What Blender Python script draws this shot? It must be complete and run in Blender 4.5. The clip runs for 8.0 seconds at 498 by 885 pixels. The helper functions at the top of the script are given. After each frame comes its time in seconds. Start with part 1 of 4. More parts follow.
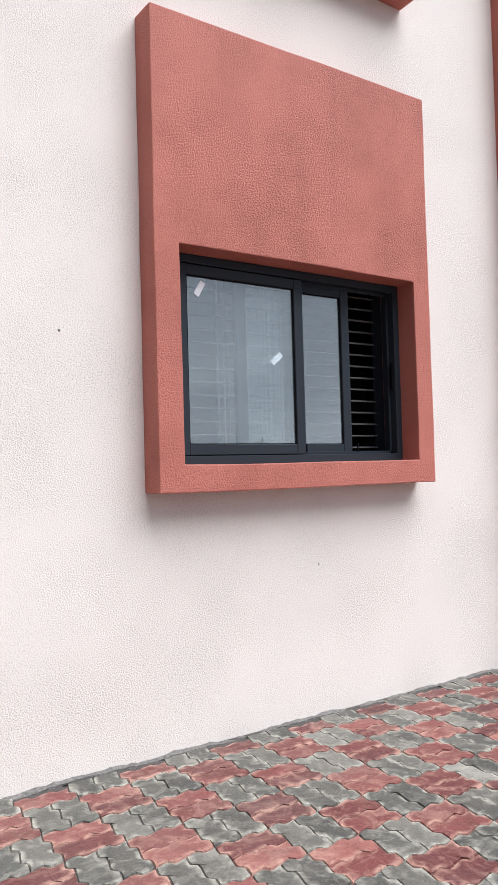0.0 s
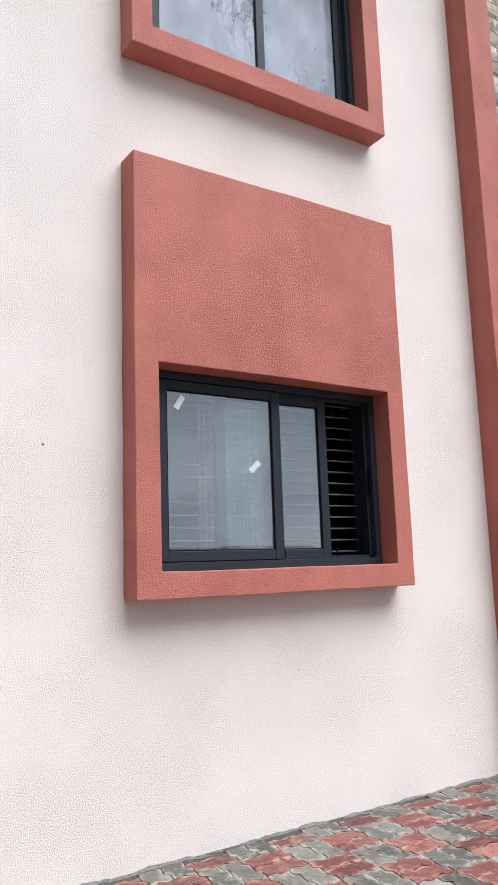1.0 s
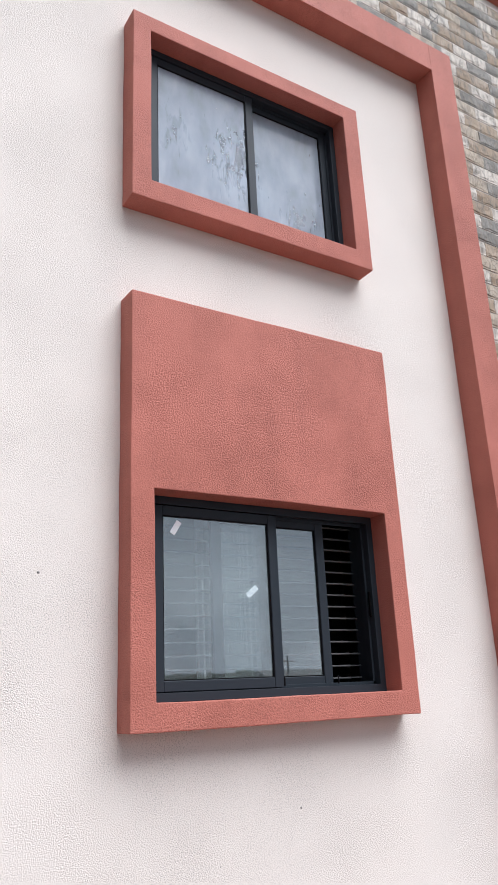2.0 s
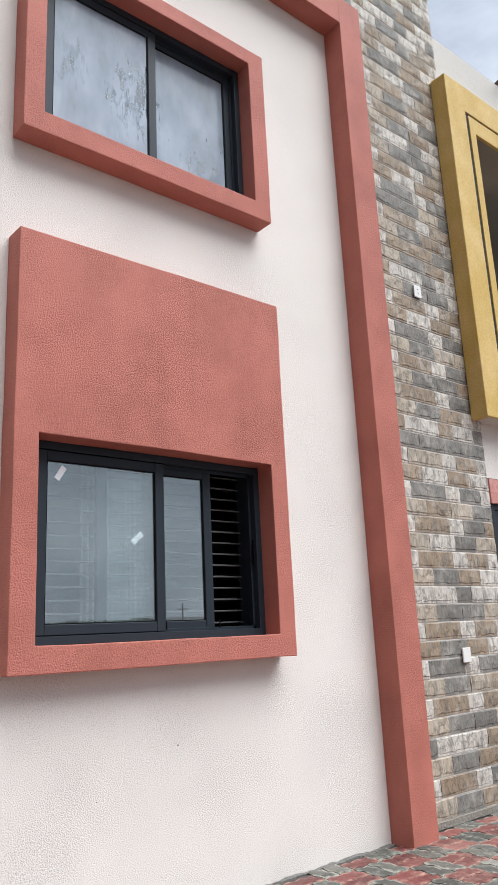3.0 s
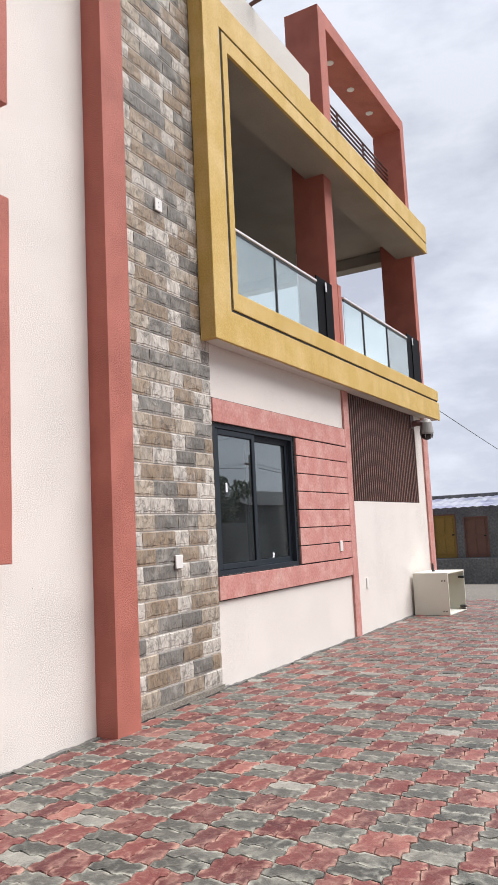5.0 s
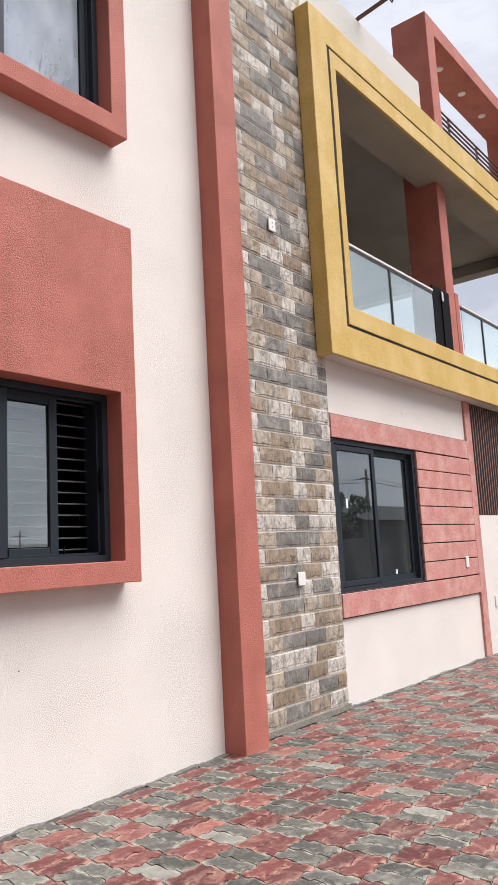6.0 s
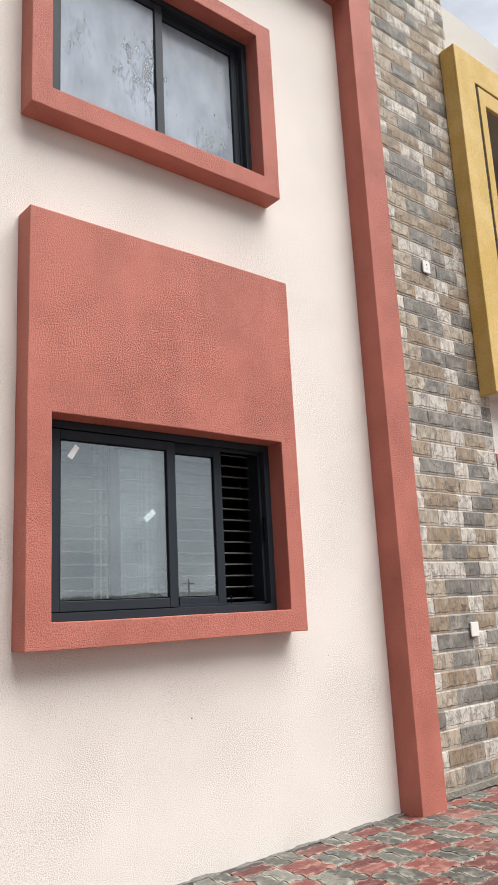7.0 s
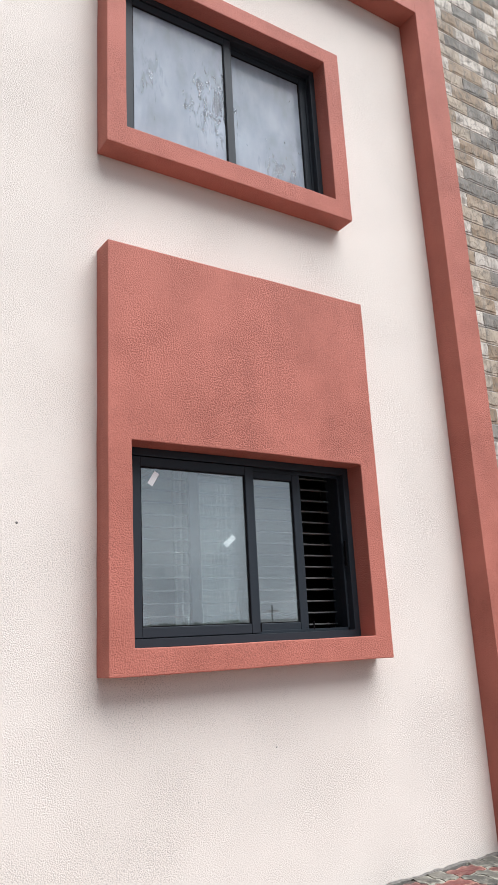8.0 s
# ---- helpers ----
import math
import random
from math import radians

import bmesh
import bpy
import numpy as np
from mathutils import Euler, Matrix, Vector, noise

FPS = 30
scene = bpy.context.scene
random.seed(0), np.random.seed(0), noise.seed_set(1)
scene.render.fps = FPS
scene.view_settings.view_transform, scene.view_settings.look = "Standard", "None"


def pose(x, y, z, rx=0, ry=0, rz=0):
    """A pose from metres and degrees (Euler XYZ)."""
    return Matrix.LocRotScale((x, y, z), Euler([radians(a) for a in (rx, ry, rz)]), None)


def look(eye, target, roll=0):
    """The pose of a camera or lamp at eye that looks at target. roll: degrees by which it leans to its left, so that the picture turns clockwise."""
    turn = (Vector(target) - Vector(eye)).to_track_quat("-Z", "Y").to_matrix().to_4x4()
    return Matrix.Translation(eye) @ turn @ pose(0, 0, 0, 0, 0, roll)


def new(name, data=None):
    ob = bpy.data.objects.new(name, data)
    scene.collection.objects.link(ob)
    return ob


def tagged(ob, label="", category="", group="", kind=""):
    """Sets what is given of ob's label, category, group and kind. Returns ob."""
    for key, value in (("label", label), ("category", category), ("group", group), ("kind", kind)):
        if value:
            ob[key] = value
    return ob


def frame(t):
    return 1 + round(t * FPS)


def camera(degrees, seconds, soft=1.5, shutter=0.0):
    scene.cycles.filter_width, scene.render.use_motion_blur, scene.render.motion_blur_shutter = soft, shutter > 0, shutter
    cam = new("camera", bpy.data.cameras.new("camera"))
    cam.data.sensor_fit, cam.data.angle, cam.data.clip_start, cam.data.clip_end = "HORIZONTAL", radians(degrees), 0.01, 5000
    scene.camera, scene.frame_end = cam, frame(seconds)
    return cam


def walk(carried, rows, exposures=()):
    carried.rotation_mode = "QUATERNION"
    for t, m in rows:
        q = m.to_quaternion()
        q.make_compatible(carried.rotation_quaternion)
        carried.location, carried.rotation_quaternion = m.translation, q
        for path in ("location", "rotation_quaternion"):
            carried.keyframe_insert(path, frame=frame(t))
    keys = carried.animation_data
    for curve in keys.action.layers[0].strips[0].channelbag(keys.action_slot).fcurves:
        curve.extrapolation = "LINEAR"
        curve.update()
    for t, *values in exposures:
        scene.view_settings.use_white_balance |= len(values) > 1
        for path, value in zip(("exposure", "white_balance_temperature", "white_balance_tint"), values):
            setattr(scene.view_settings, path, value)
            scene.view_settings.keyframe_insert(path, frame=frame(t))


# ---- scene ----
cam = camera(36.4, 8.0, soft=1.5)
PATH = [
    (0, (0.324, -3.369, 1.377), (1.446, -1.715, 1.451), -1.56),
    (0.5, (0.352, -3.492, 1.387), (1.475, -1.845, 1.545), -1.74),
    (1, (0.387, -3.612, 1.424), (1.476, -1.965, 1.748), -1.89),
    (1.2, (0.393, -3.646, 1.430), (1.465, -2.008, 1.840), -2.19),
    (1.5, (0.405, -3.674, 1.434), (1.450, -2.050, 1.956), -2.34),
    (1.8, (0.422, -3.699, 1.439), (1.449, -2.091, 2.037), -2.53),
    (2.05, (0.438, -3.718, 1.440), (1.469, -2.125, 2.069), -2.63),
    (2.3, (0.451, -3.734, 1.431), (1.506, -2.155, 2.058), -2.69),
    (2.5, (0.449, -3.752, 1.436), (1.541, -2.188, 2.038), -2.66),
    (3, (0.480, -3.785, 1.418), (1.735, -2.308, 1.910), -2.73),
    (3.5, (0.507, -3.798, 1.392), (1.966, -2.480, 1.759), -2.67),
    (4, (0.496, -3.802, 1.391), (2.113, -2.659, 1.672), -2.42),
    (4.2, (0.490, -3.795, 1.395), (2.151, -2.712, 1.657), -2.42),
    (4.5, (0.484, -3.796, 1.402), (2.194, -2.787, 1.643), -2.46),
    (4.75, (0.476, -3.800, 1.405), (2.206, -2.824, 1.638), -2.59),
    (5, (0.472, -3.805, 1.410), (2.202, -2.830, 1.643), -2.70),
    (5.3, (0.469, -3.810, 1.422), (2.172, -2.789, 1.660), -2.79),
    (5.5, (0.465, -3.810, 1.417), (2.139, -2.744, 1.665), -2.95),
    (6, (0.453, -3.765, 1.420), (2.012, -2.546, 1.709), -3.07),
    (6.5, (0.441, -3.749, 1.434), (1.845, -2.369, 1.786), -3.07),
    (7, (0.436, -3.779, 1.428), (1.689, -2.281, 1.858), -2.91),
    (7.5, (0.447, -3.780, 1.436), (1.594, -2.215, 1.920), -3.04),
    (8, (0.459, -3.766, 1.420), (1.536, -2.159, 1.927), -2.95),
]
walk(cam, [(t, look(eye, target, roll)) for t, eye, target, roll in PATH],
     exposures=[(0, 1.30, 6020, 12), (2.4, 1.24, 5960, 10), (3.0, 1.23, 6010, 8), (3.5, 1.28, 6260, 12), (4.0, 1.28, 6270, 12), (5.5, 1.27, 6340, 12), (6.5, 1.33, 6420, 14), (7, 1.31, 6460, 9), (7.5, 1.28, 6340, 10), (8, 1.26, 6200, 10)])

# ---- sky and light: bright overcast, the brighter part of the sky in front of the facade ----
SUN = Vector((0.42, -0.85, 1.6)).normalized()


def make_world():
    w = bpy.data.worlds.new("overcast_sky")
    scene.world = w
    w.use_nodes = True
    nt = w.node_tree
    nt.nodes.clear()
    out = nt.nodes.new("ShaderNodeOutputWorld")
    bg = nt.nodes.new("ShaderNodeBackground")
    sky = nt.nodes.new("ShaderNodeTexSky")
    sky.sky_type, sky.sun_disc = "NISHITA", False
    sky.sun_elevation = math.asin(SUN.z)
    sky.sun_rotation = math.atan2(SUN.x, SUN.y)
    sky.dust_density = 4.0
    dim = nt.nodes.new("ShaderNodeMix")
    dim.data_type, dim.blend_type = "RGBA", "MULTIPLY"
    dim.inputs[0].default_value = 1.0
    dim.inputs[7].default_value = (0.1, 0.1, 0.1, 1)
    co = nt.nodes.new("ShaderNodeTexCoord")
    sep = nt.nodes.new("ShaderNodeSeparateXYZ")
    nt.links.new(co.outputs["Generated"], sep.inputs[0])
    # cloud sheets, flattened towards the horizon
    mp = nt.nodes.new("ShaderNodeMapping")
    mp.inputs["Scale"].default_value = (1.0, 1.0, 2.6)
    mp.inputs["Location"].default_value = (3.1, 1.7, 0.4)
    nz = nt.nodes.new("ShaderNodeTexNoise")
    nz.inputs["Scale"].default_value, nz.inputs["Detail"].default_value = 3.4, 6.0
    nz.inputs["Roughness"].default_value = 0.58
    nt.links.new(co.outputs["Generated"], mp.inputs[0])
    nt.links.new(mp.outputs[0], nz.inputs[0])
    ramp = nt.nodes.new("ShaderNodeValToRGB")
    ramp.color_ramp.elements[0].position, ramp.color_ramp.elements[0].color = 0.36, (0.63, 0.665, 0.75, 1)
    ramp.color_ramp.elements[1].position, ramp.color_ramp.elements[1].color = 0.62, (0.97, 1.0, 1.07, 1)
    nt.links.new(nz.outputs[0], ramp.inputs[0])
    # overcast skies brighten towards the zenith
    grad = nt.nodes.new("ShaderNodeMapRange")
    grad.inputs[1].default_value, grad.inputs[2].default_value = 0.45, 1.0
    grad.inputs[3].default_value, grad.inputs[4].default_value = 1.0, 1.9
    nt.links.new(sep.outputs[2], grad.inputs[0])
    mul = nt.nodes.new("ShaderNodeMix")
    mul.data_type, mul.blend_type = "RGBA", "MULTIPLY"
    mul.inputs[0].default_value = 1.0
    nt.links.new(ramp.outputs[0], mul.inputs[6])
    nt.links.new(grad.outputs[0], mul.inputs[7])
    nt.links.new(sky.outputs[0], dim.inputs[6])
    mix = nt.nodes.new("ShaderNodeMix")
    mix.data_type = "RGBA"
    mix.inputs[0].default_value = 0.88
    nt.links.new(dim.outputs[2], mix.inputs[6])
    # the cloud layer is thinner, and the sky brighter, on the sun's side
    side = nt.nodes.new("ShaderNodeMapRange")
    side.inputs[1].default_value, side.inputs[2].default_value = -1.0, 1.0
    side.inputs[3].default_value, side.inputs[4].default_value = 0.24, 1.16
    nt.links.new(sep.outputs[0], side.inputs[0])
    # and paler along the horizon
    haze = nt.nodes.new("ShaderNodeMapRange")
    haze.inputs[1].default_value, haze.inputs[2].default_value = 0.0, 0.5
    haze.inputs[3].default_value, haze.inputs[4].default_value = 1.22, 0.92
    nt.links.new(sep.outputs[2], haze.inputs[0])
    both = nt.nodes.new("ShaderNodeMath")
    both.operation = "MULTIPLY"
    nt.links.new(side.outputs[0], both.inputs[0])
    nt.links.new(haze.outputs[0], both.inputs[1])
    lit = nt.nodes.new("ShaderNodeMix")
    lit.data_type, lit.blend_type = "RGBA", "MULTIPLY"
    lit.inputs[0].default_value = 1.0
    nt.links.new(mul.outputs[2], lit.inputs[6])
    nt.links.new(both.outputs[0], lit.inputs[7])
    nt.links.new(lit.outputs[2], mix.inputs[7])
    nt.links.new(mix.outputs[2], bg.inputs[0])
    bg.inputs[1].default_value = 0.35
    nt.links.new(bg.outputs[0], out.inputs[0])


make_world()
sun = new("sun", bpy.data.lights.new("sun", "SUN"))
sun.data.energy, sun.data.angle, sun.data.color = 2.2, radians(54), (1.0, 0.976, 0.95)
sun.matrix_world = look(SUN * 30, (0, 0, 0))


# ---- materials ----
def material(name, color, rough=0.8, metal=0.0, grain=0.0, grain_scale=200.0, bump=0.0, stain=0.0, stain_scale=1.5,
             stain_color=None, vary=0.0, island=False, streak=0.0, spec=0.5, distance=0.002, pit_dark=0.0):
    m = bpy.data.materials.new(name)
    m.use_nodes = True
    nt = m.node_tree
    p = nt.nodes["Principled BSDF"]
    p.inputs["Roughness"].default_value, p.inputs["Metallic"].default_value = rough, metal
    p.inputs["Specular IOR Level"].default_value = spec
    co = nt.nodes.new("ShaderNodeTexCoord").outputs["Object"]
    geo = nt.nodes.new("ShaderNodeNewGeometry")

    def mixed(fac, a, b, kind="MIX"):
        n = nt.nodes.new("ShaderNodeMix")
        n.data_type, n.blend_type = "RGBA", kind
        for sock, v in ((n.inputs[0], fac), (n.inputs[6], a), (n.inputs[7], b)):
            if isinstance(v, (float, int)):
                sock.default_value = v
            elif isinstance(v, tuple):
                sock.default_value = (*v, 1)
            else:
                nt.links.new(v, sock)
        return n.outputs[2]

    def noisy(scale, lo, hi, detail=4.0, stretch=None):
        n = nt.nodes.new("ShaderNodeTexNoise")
        n.inputs["Scale"].default_value, n.inputs["Detail"].default_value = scale, detail
        src = geo.outputs["Position"]
        if stretch:
            mp = nt.nodes.new("ShaderNodeMapping")
            mp.inputs["Scale"].default_value = stretch
            nt.links.new(src, mp.inputs[0])
            src = mp.outputs[0]
        nt.links.new(src, n.inputs[0])
        r = nt.nodes.new("ShaderNodeMapRange")
        r.inputs[1].default_value, r.inputs[2].default_value = lo, hi
        nt.links.new(n.outputs[0], r.inputs[0])
        return r.outputs[0]

    col = color
    if vary:
        src = geo.outputs["Random Per Island"] if island else nt.nodes.new("ShaderNodeObjectInfo").outputs["Random"]
        hsv = nt.nodes.new("ShaderNodeHueSaturation")
        hsv.inputs["Color"].default_value = (*color, 1)
        r = nt.nodes.new("ShaderNodeMapRange")
        r.inputs[3].default_value, r.inputs[4].default_value = 1 - vary, 1 + vary
        nt.links.new(src, r.inputs[0])
        nt.links.new(r.outputs[0], hsv.inputs["Value"])
        col = hsv.outputs[0]
    if stain:
        sc = stain_color or tuple(c * 0.6 for c in color)
        f = nt.nodes.new("ShaderNodeMath")
        f.operation = "MULTIPLY"
        f.inputs[1].default_value = stain
        nt.links.new(noisy(stain_scale, 0.42, 0.72, 6.0), f.inputs[0])
        col = mixed(f.outputs[0], col, sc)
    if streak:
        f = nt.nodes.new("ShaderNodeMath")
        f.operation = "MULTIPLY"
        f.inputs[1].default_value = streak
        nt.links.new(noisy(3.0, 0.5, 0.8, 5.0, (2.5, 2.5, 0.25)), f.inputs[0])
        col = mixed(f.outputs[0], col, tuple(c * 0.6 for c in color))
    if pit_dark:
        # darker tone in the pits of the rough coat, stronger in drifting patches
        pit = noisy(grain_scale * 0.6, 0.49, 0.34, 3.0)
        f = nt.nodes.new("ShaderNodeMath")
        f.operation = "MULTIPLY"
        drift = nt.nodes.new("ShaderNodeMapRange")
        drift.inputs[3].default_value, drift.inputs[4].default_value = pit_dark * 0.12, pit_dark
        nt.links.new(noisy(1.5, 0.40, 0.62, 4.0), drift.inputs[0])
        nt.links.new(pit, f.inputs[0])
        nt.links.new(drift.outputs[0], f.inputs[1])
        col = mixed(f.outputs[0], col, tuple(c * 0.38 for c in color))
    if grain:
        col = mixed(grain, col, mixed(noisy(grain_scale, 0.3, 0.7), (0.0, 0.0, 0.0), (1.0, 1.0, 1.0)), "SOFT_LIGHT")
    if isinstance(col, tuple):
        p.inputs["Base Color"].default_value = (*col, 1)
    else:
        nt.links.new(col, p.inputs["Base Color"])
    if bump:
        b = nt.nodes.new("ShaderNodeBump")
        b.inputs["Strength"].default_value, b.inputs["Distance"].default_value = bump, distance
        nt.links.new(noisy(grain_scale * 0.6, 0.3, 0.7, 3.0), b.inputs["Height"])
        if pit_dark:
            patch = nt.nodes.new("ShaderNodeMapRange")
            patch.inputs[3].default_value, patch.inputs[4].default_value = bump * 0.3, bump
            nt.links.new(noisy(1.9, 0.36, 0.62, 5.0), patch.inputs[0])
            nt.links.new(patch.outputs[0], b.inputs["Strength"])
        nt.links.new(b.outputs[0], p.inputs["Normal"])
    return m


def glass(name, tint, film=0.0, film_color=(0.7, 0.72, 0.75), scale=2.0, lo=0.35, hi=0.75, mirror=0.0, thin=0.45, smear=0.0, wipes=(), ior=1.5):
    """Clear pane with a thin, uneven film of dust or protective plastic; mirror: a reflective coating."""
    m = bpy.data.materials.new(name)
    m.use_nodes = True
    nt = m.node_tree
    nt.nodes.clear()
    out = nt.nodes.new("ShaderNodeOutputMaterial")
    g = nt.nodes.new("ShaderNodeBsdfPrincipled")
    g.inputs["Base Color"].default_value = (*tint, 1)
    g.inputs["Roughness"].default_value = 0.0
    g.inputs["IOR"].default_value = ior
    g.inputs["Transmission Weight"].default_value = 1.0
    last = g.outputs[0]
    if mirror:
        gl = nt.nodes.new("ShaderNodeBsdfGlossy")
        gl.inputs["Roughness"].default_value = 0.0
        gl.inputs["Color"].default_value = (0.86, 0.95, 0.95, 1)
        mm = nt.nodes.new("ShaderNodeMixShader")
        mm.inputs[0].default_value = mirror
        nt.links.new(last, mm.inputs[1])
        nt.links.new(gl.outputs[0], mm.inputs[2])
        last = mm.outputs[0]
    if film:
        d = nt.nodes.new("ShaderNodeBsdfDiffuse")
        d.inputs["Color"].default_value = (*film_color, 1)
        geo = nt.nodes.new("ShaderNodeNewGeometry")
        mp = nt.nodes.new("ShaderNodeMapping")
        mp.inputs["Scale"].default_value = (1.6, 1.0, 0.7)
        n = nt.nodes.new("ShaderNodeTexNoise")
        n.inputs["Scale"].default_value, n.inputs["Detail"].default_value = scale, 6.0
        nt.links.new(geo.outputs["Position"], mp.inputs[0])
        nt.links.new(mp.outputs[0], n.inputs[0])
        r = nt.nodes.new("ShaderNodeMapRange")
        r.inputs[1].default_value, r.inputs[2].default_value = lo, hi
        r.inputs[3].default_value, r.inputs[4].default_value = film, film * thin
        nt.links.new(n.outputs[0], r.inputs[0])
        wiped = nt.nodes.new("ShaderNodeMapping")
        wiped.inputs["Scale"].default_value = (1.9, 1.0, 1.0)
        n2 = nt.nodes.new("ShaderNodeTexNoise")
        n2.inputs["Scale"].default_value, n2.inputs["Detail"].default_value, n2.inputs["Distortion"].default_value = 1.9, 4.0, 0.4
        nt.links.new(geo.outputs["Position"], wiped.inputs[0])
        nt.links.new(wiped.outputs[0], n2.inputs[0])
        r2 = nt.nodes.new("ShaderNodeMapRange")
        r2.inputs[1].default_value, r2.inputs[2].default_value = 0.54, 0.76
        r2.inputs[3].default_value, r2.inputs[4].default_value = 1.0, 1.0 - smear
        nt.links.new(n2.outputs[0], r2.inputs[0])
        amount = nt.nodes.new("ShaderNodeMath")
        amount.operation = "MULTIPLY"
        nt.links.new(r.outputs[0], amount.inputs[0])
        nt.links.new(r2.outputs[0], amount.inputs[1])
        share = amount.outputs[0]
        for wx, wz, rx, rz, much in wipes:
            # a hand-wiped patch: streaks of bare glass that fade towards its rim
            at = nt.nodes.new("ShaderNodeMapping")
            at.vector_type = "TEXTURE"
            at.inputs["Location"].default_value, at.inputs["Scale"].default_value = (wx, 0.03, wz), (rx, 1.0, rz)
            ball = nt.nodes.new("ShaderNodeTexGradient")
            ball.gradient_type = "SPHERICAL"
            nt.links.new(geo.outputs["Position"], at.inputs[0])
            nt.links.new(at.outputs[0], ball.inputs[0])
            long = nt.nodes.new("ShaderNodeMapping")
            long.inputs["Scale"].default_value, long.inputs["Rotation"].default_value = (26.0, 1.0, 8.0), (0.0, 0.25, 0.0)
            n3 = nt.nodes.new("ShaderNodeTexNoise")
            n3.inputs["Scale"].default_value, n3.inputs["Detail"].default_value, n3.inputs["Distortion"].default_value = 1.0, 5.0, 0.9
            nt.links.new(geo.outputs["Position"], long.inputs[0])
            nt.links.new(long.outputs[0], n3.inputs[0])
            add = nt.nodes.new("ShaderNodeMath")
            add.operation = "MULTIPLY_ADD"
            add.inputs[1].default_value = 0.34
            nt.links.new(ball.outputs["Fac"], add.inputs[0])
            nt.links.new(n3.outputs[0], add.inputs[2])
            r3 = nt.nodes.new("ShaderNodeMapRange")
            r3.inputs[1].default_value, r3.inputs[2].default_value = 0.70, 0.86
            r3.inputs[3].default_value, r3.inputs[4].default_value = 1.0, 1.0 - much
            nt.links.new(add.outputs[0], r3.inputs[0])
            cut = nt.nodes.new("ShaderNodeMath")
            cut.operation = "MULTIPLY"
            nt.links.new(share, cut.inputs[0])
            nt.links.new(r3.outputs[0], cut.inputs[1])
            share = cut.outputs[0]
        mx = nt.nodes.new("ShaderNodeMixShader")
        nt.links.new(share, mx.inputs[0])
        nt.links.new(last, mx.inputs[1])
        nt.links.new(d.outputs[0], mx.inputs[2])
        last = mx.outputs[0]
    nt.links.new(last, out.inputs[0])
    return m


def stone_mat(name, tones, island):
    """Rock-faced cladding of one tint, each block a little different, with dark veins and pale mineral patches."""
    m = bpy.data.materials.new(name)
    m.use_nodes = True
    nt = m.node_tree
    p = nt.nodes["Principled BSDF"]
    p.inputs["Roughness"].default_value = 0.75
    geo = nt.nodes.new("ShaderNodeNewGeometry")
    rnd = geo.outputs["Random Per Island"] if island else nt.nodes.new("ShaderNodeObjectInfo").outputs["Random"]
    ramp = nt.nodes.new("ShaderNodeValToRGB")
    for e, c in zip(ramp.color_ramp.elements, tones):
        e.color = (*c, 1)
    nt.links.new(rnd, ramp.inputs[0])

    def noisy(scale, lo, hi, stretch):
        mp = nt.nodes.new("ShaderNodeMapping")
        mp.inputs["Scale"].default_value = stretch
        n = nt.nodes.new("ShaderNodeTexNoise")
        n.inputs["Scale"].default_value, n.inputs["Detail"].default_value = scale, 7.0
        n.inputs["Distortion"].default_value = 0.6
        nt.links.new(geo.outputs["Position"], mp.inputs[0])
        nt.links.new(mp.outputs[0], n.inputs[0])
        r = nt.nodes.new("ShaderNodeMapRange")
        r.inputs[1].default_value, r.inputs[2].default_value = lo, hi
        nt.links.new(n.outputs[0], r.inputs[0])
        return r.outputs[0]

    def mixed(fac, a, b, kind="MIX"):
        n = nt.nodes.new("ShaderNodeMix")
        n.data_type, n.blend_type = "RGBA", kind
        for sock, v in ((n.inputs[0], fac), (n.inputs[6], a), (n.inputs[7], b)):
            if isinstance(v, (float, int)):
                sock.default_value = v
            elif isinstance(v, tuple):
                sock.default_value = (*v, 1)
            else:
                nt.links.new(v, sock)
        return n.outputs[2]

    def scaled(v, k):
        f = nt.nodes.new("ShaderNodeMath")
        f.operation = "MULTIPLY"
        f.inputs[1].default_value = k
        nt.links.new(v, f.inputs[0])
        return f.outputs[0]

    def veins(scale, width, stretch):
        n = noisy(scale, 0.0, 1.0, stretch)
        sub = nt.nodes.new("ShaderNodeMath")
        sub.operation = "SUBTRACT"
        sub.inputs[1].default_value = 0.5
        ab = nt.nodes.new("ShaderNodeMath")
        ab.operation = "ABSOLUTE"
        r = nt.nodes.new("ShaderNodeMapRange")
        r.inputs[1].default_value, r.inputs[2].default_value = 0.0, width
        r.inputs[3].default_value, r.inputs[4].default_value = 1.0, 0.0
        nt.links.new(n, sub.inputs[0])
        nt.links.new(sub.outputs[0], ab.inputs[0])
        nt.links.new(ab.outputs[0], r.inputs[0])
        return r.outputs[0]

    crack = veins(6.0, 0.022, (1.3, 1, 1.5))
    c = mixed(scaled(noisy(5.0, 0.50, 0.66, (1.2, 1, 0.9)), 0.32), ramp.outputs[0], (0.64, 0.59, 0.52))
    c = mixed(scaled(noisy(9.0, 0.48, 0.64, (2.2, 1, 0.8)), 0.62), c, (0.15, 0.138, 0.12))
    c = mixed(scaled(noisy(26.0, 0.5, 0.7, (1.4, 1, 0.7)), 0.4), c, (0.30, 0.235, 0.165))
    c = mixed(scaled(crack, 0.55), c, (0.045, 0.038, 0.032))
    nt.links.new(c, p.inputs["Base Color"])
    b = nt.nodes.new("ShaderNodeBump")
    b.inputs["Strength"].default_value, b.inputs["Distance"].default_value = 0.8, 0.006
    nt.links.new(noisy(17.0, 0.25, 0.75, (1.7, 1, 0.75)), b.inputs["Height"])
    nt.links.new(b.outputs[0], p.inputs["Normal"])
    return m


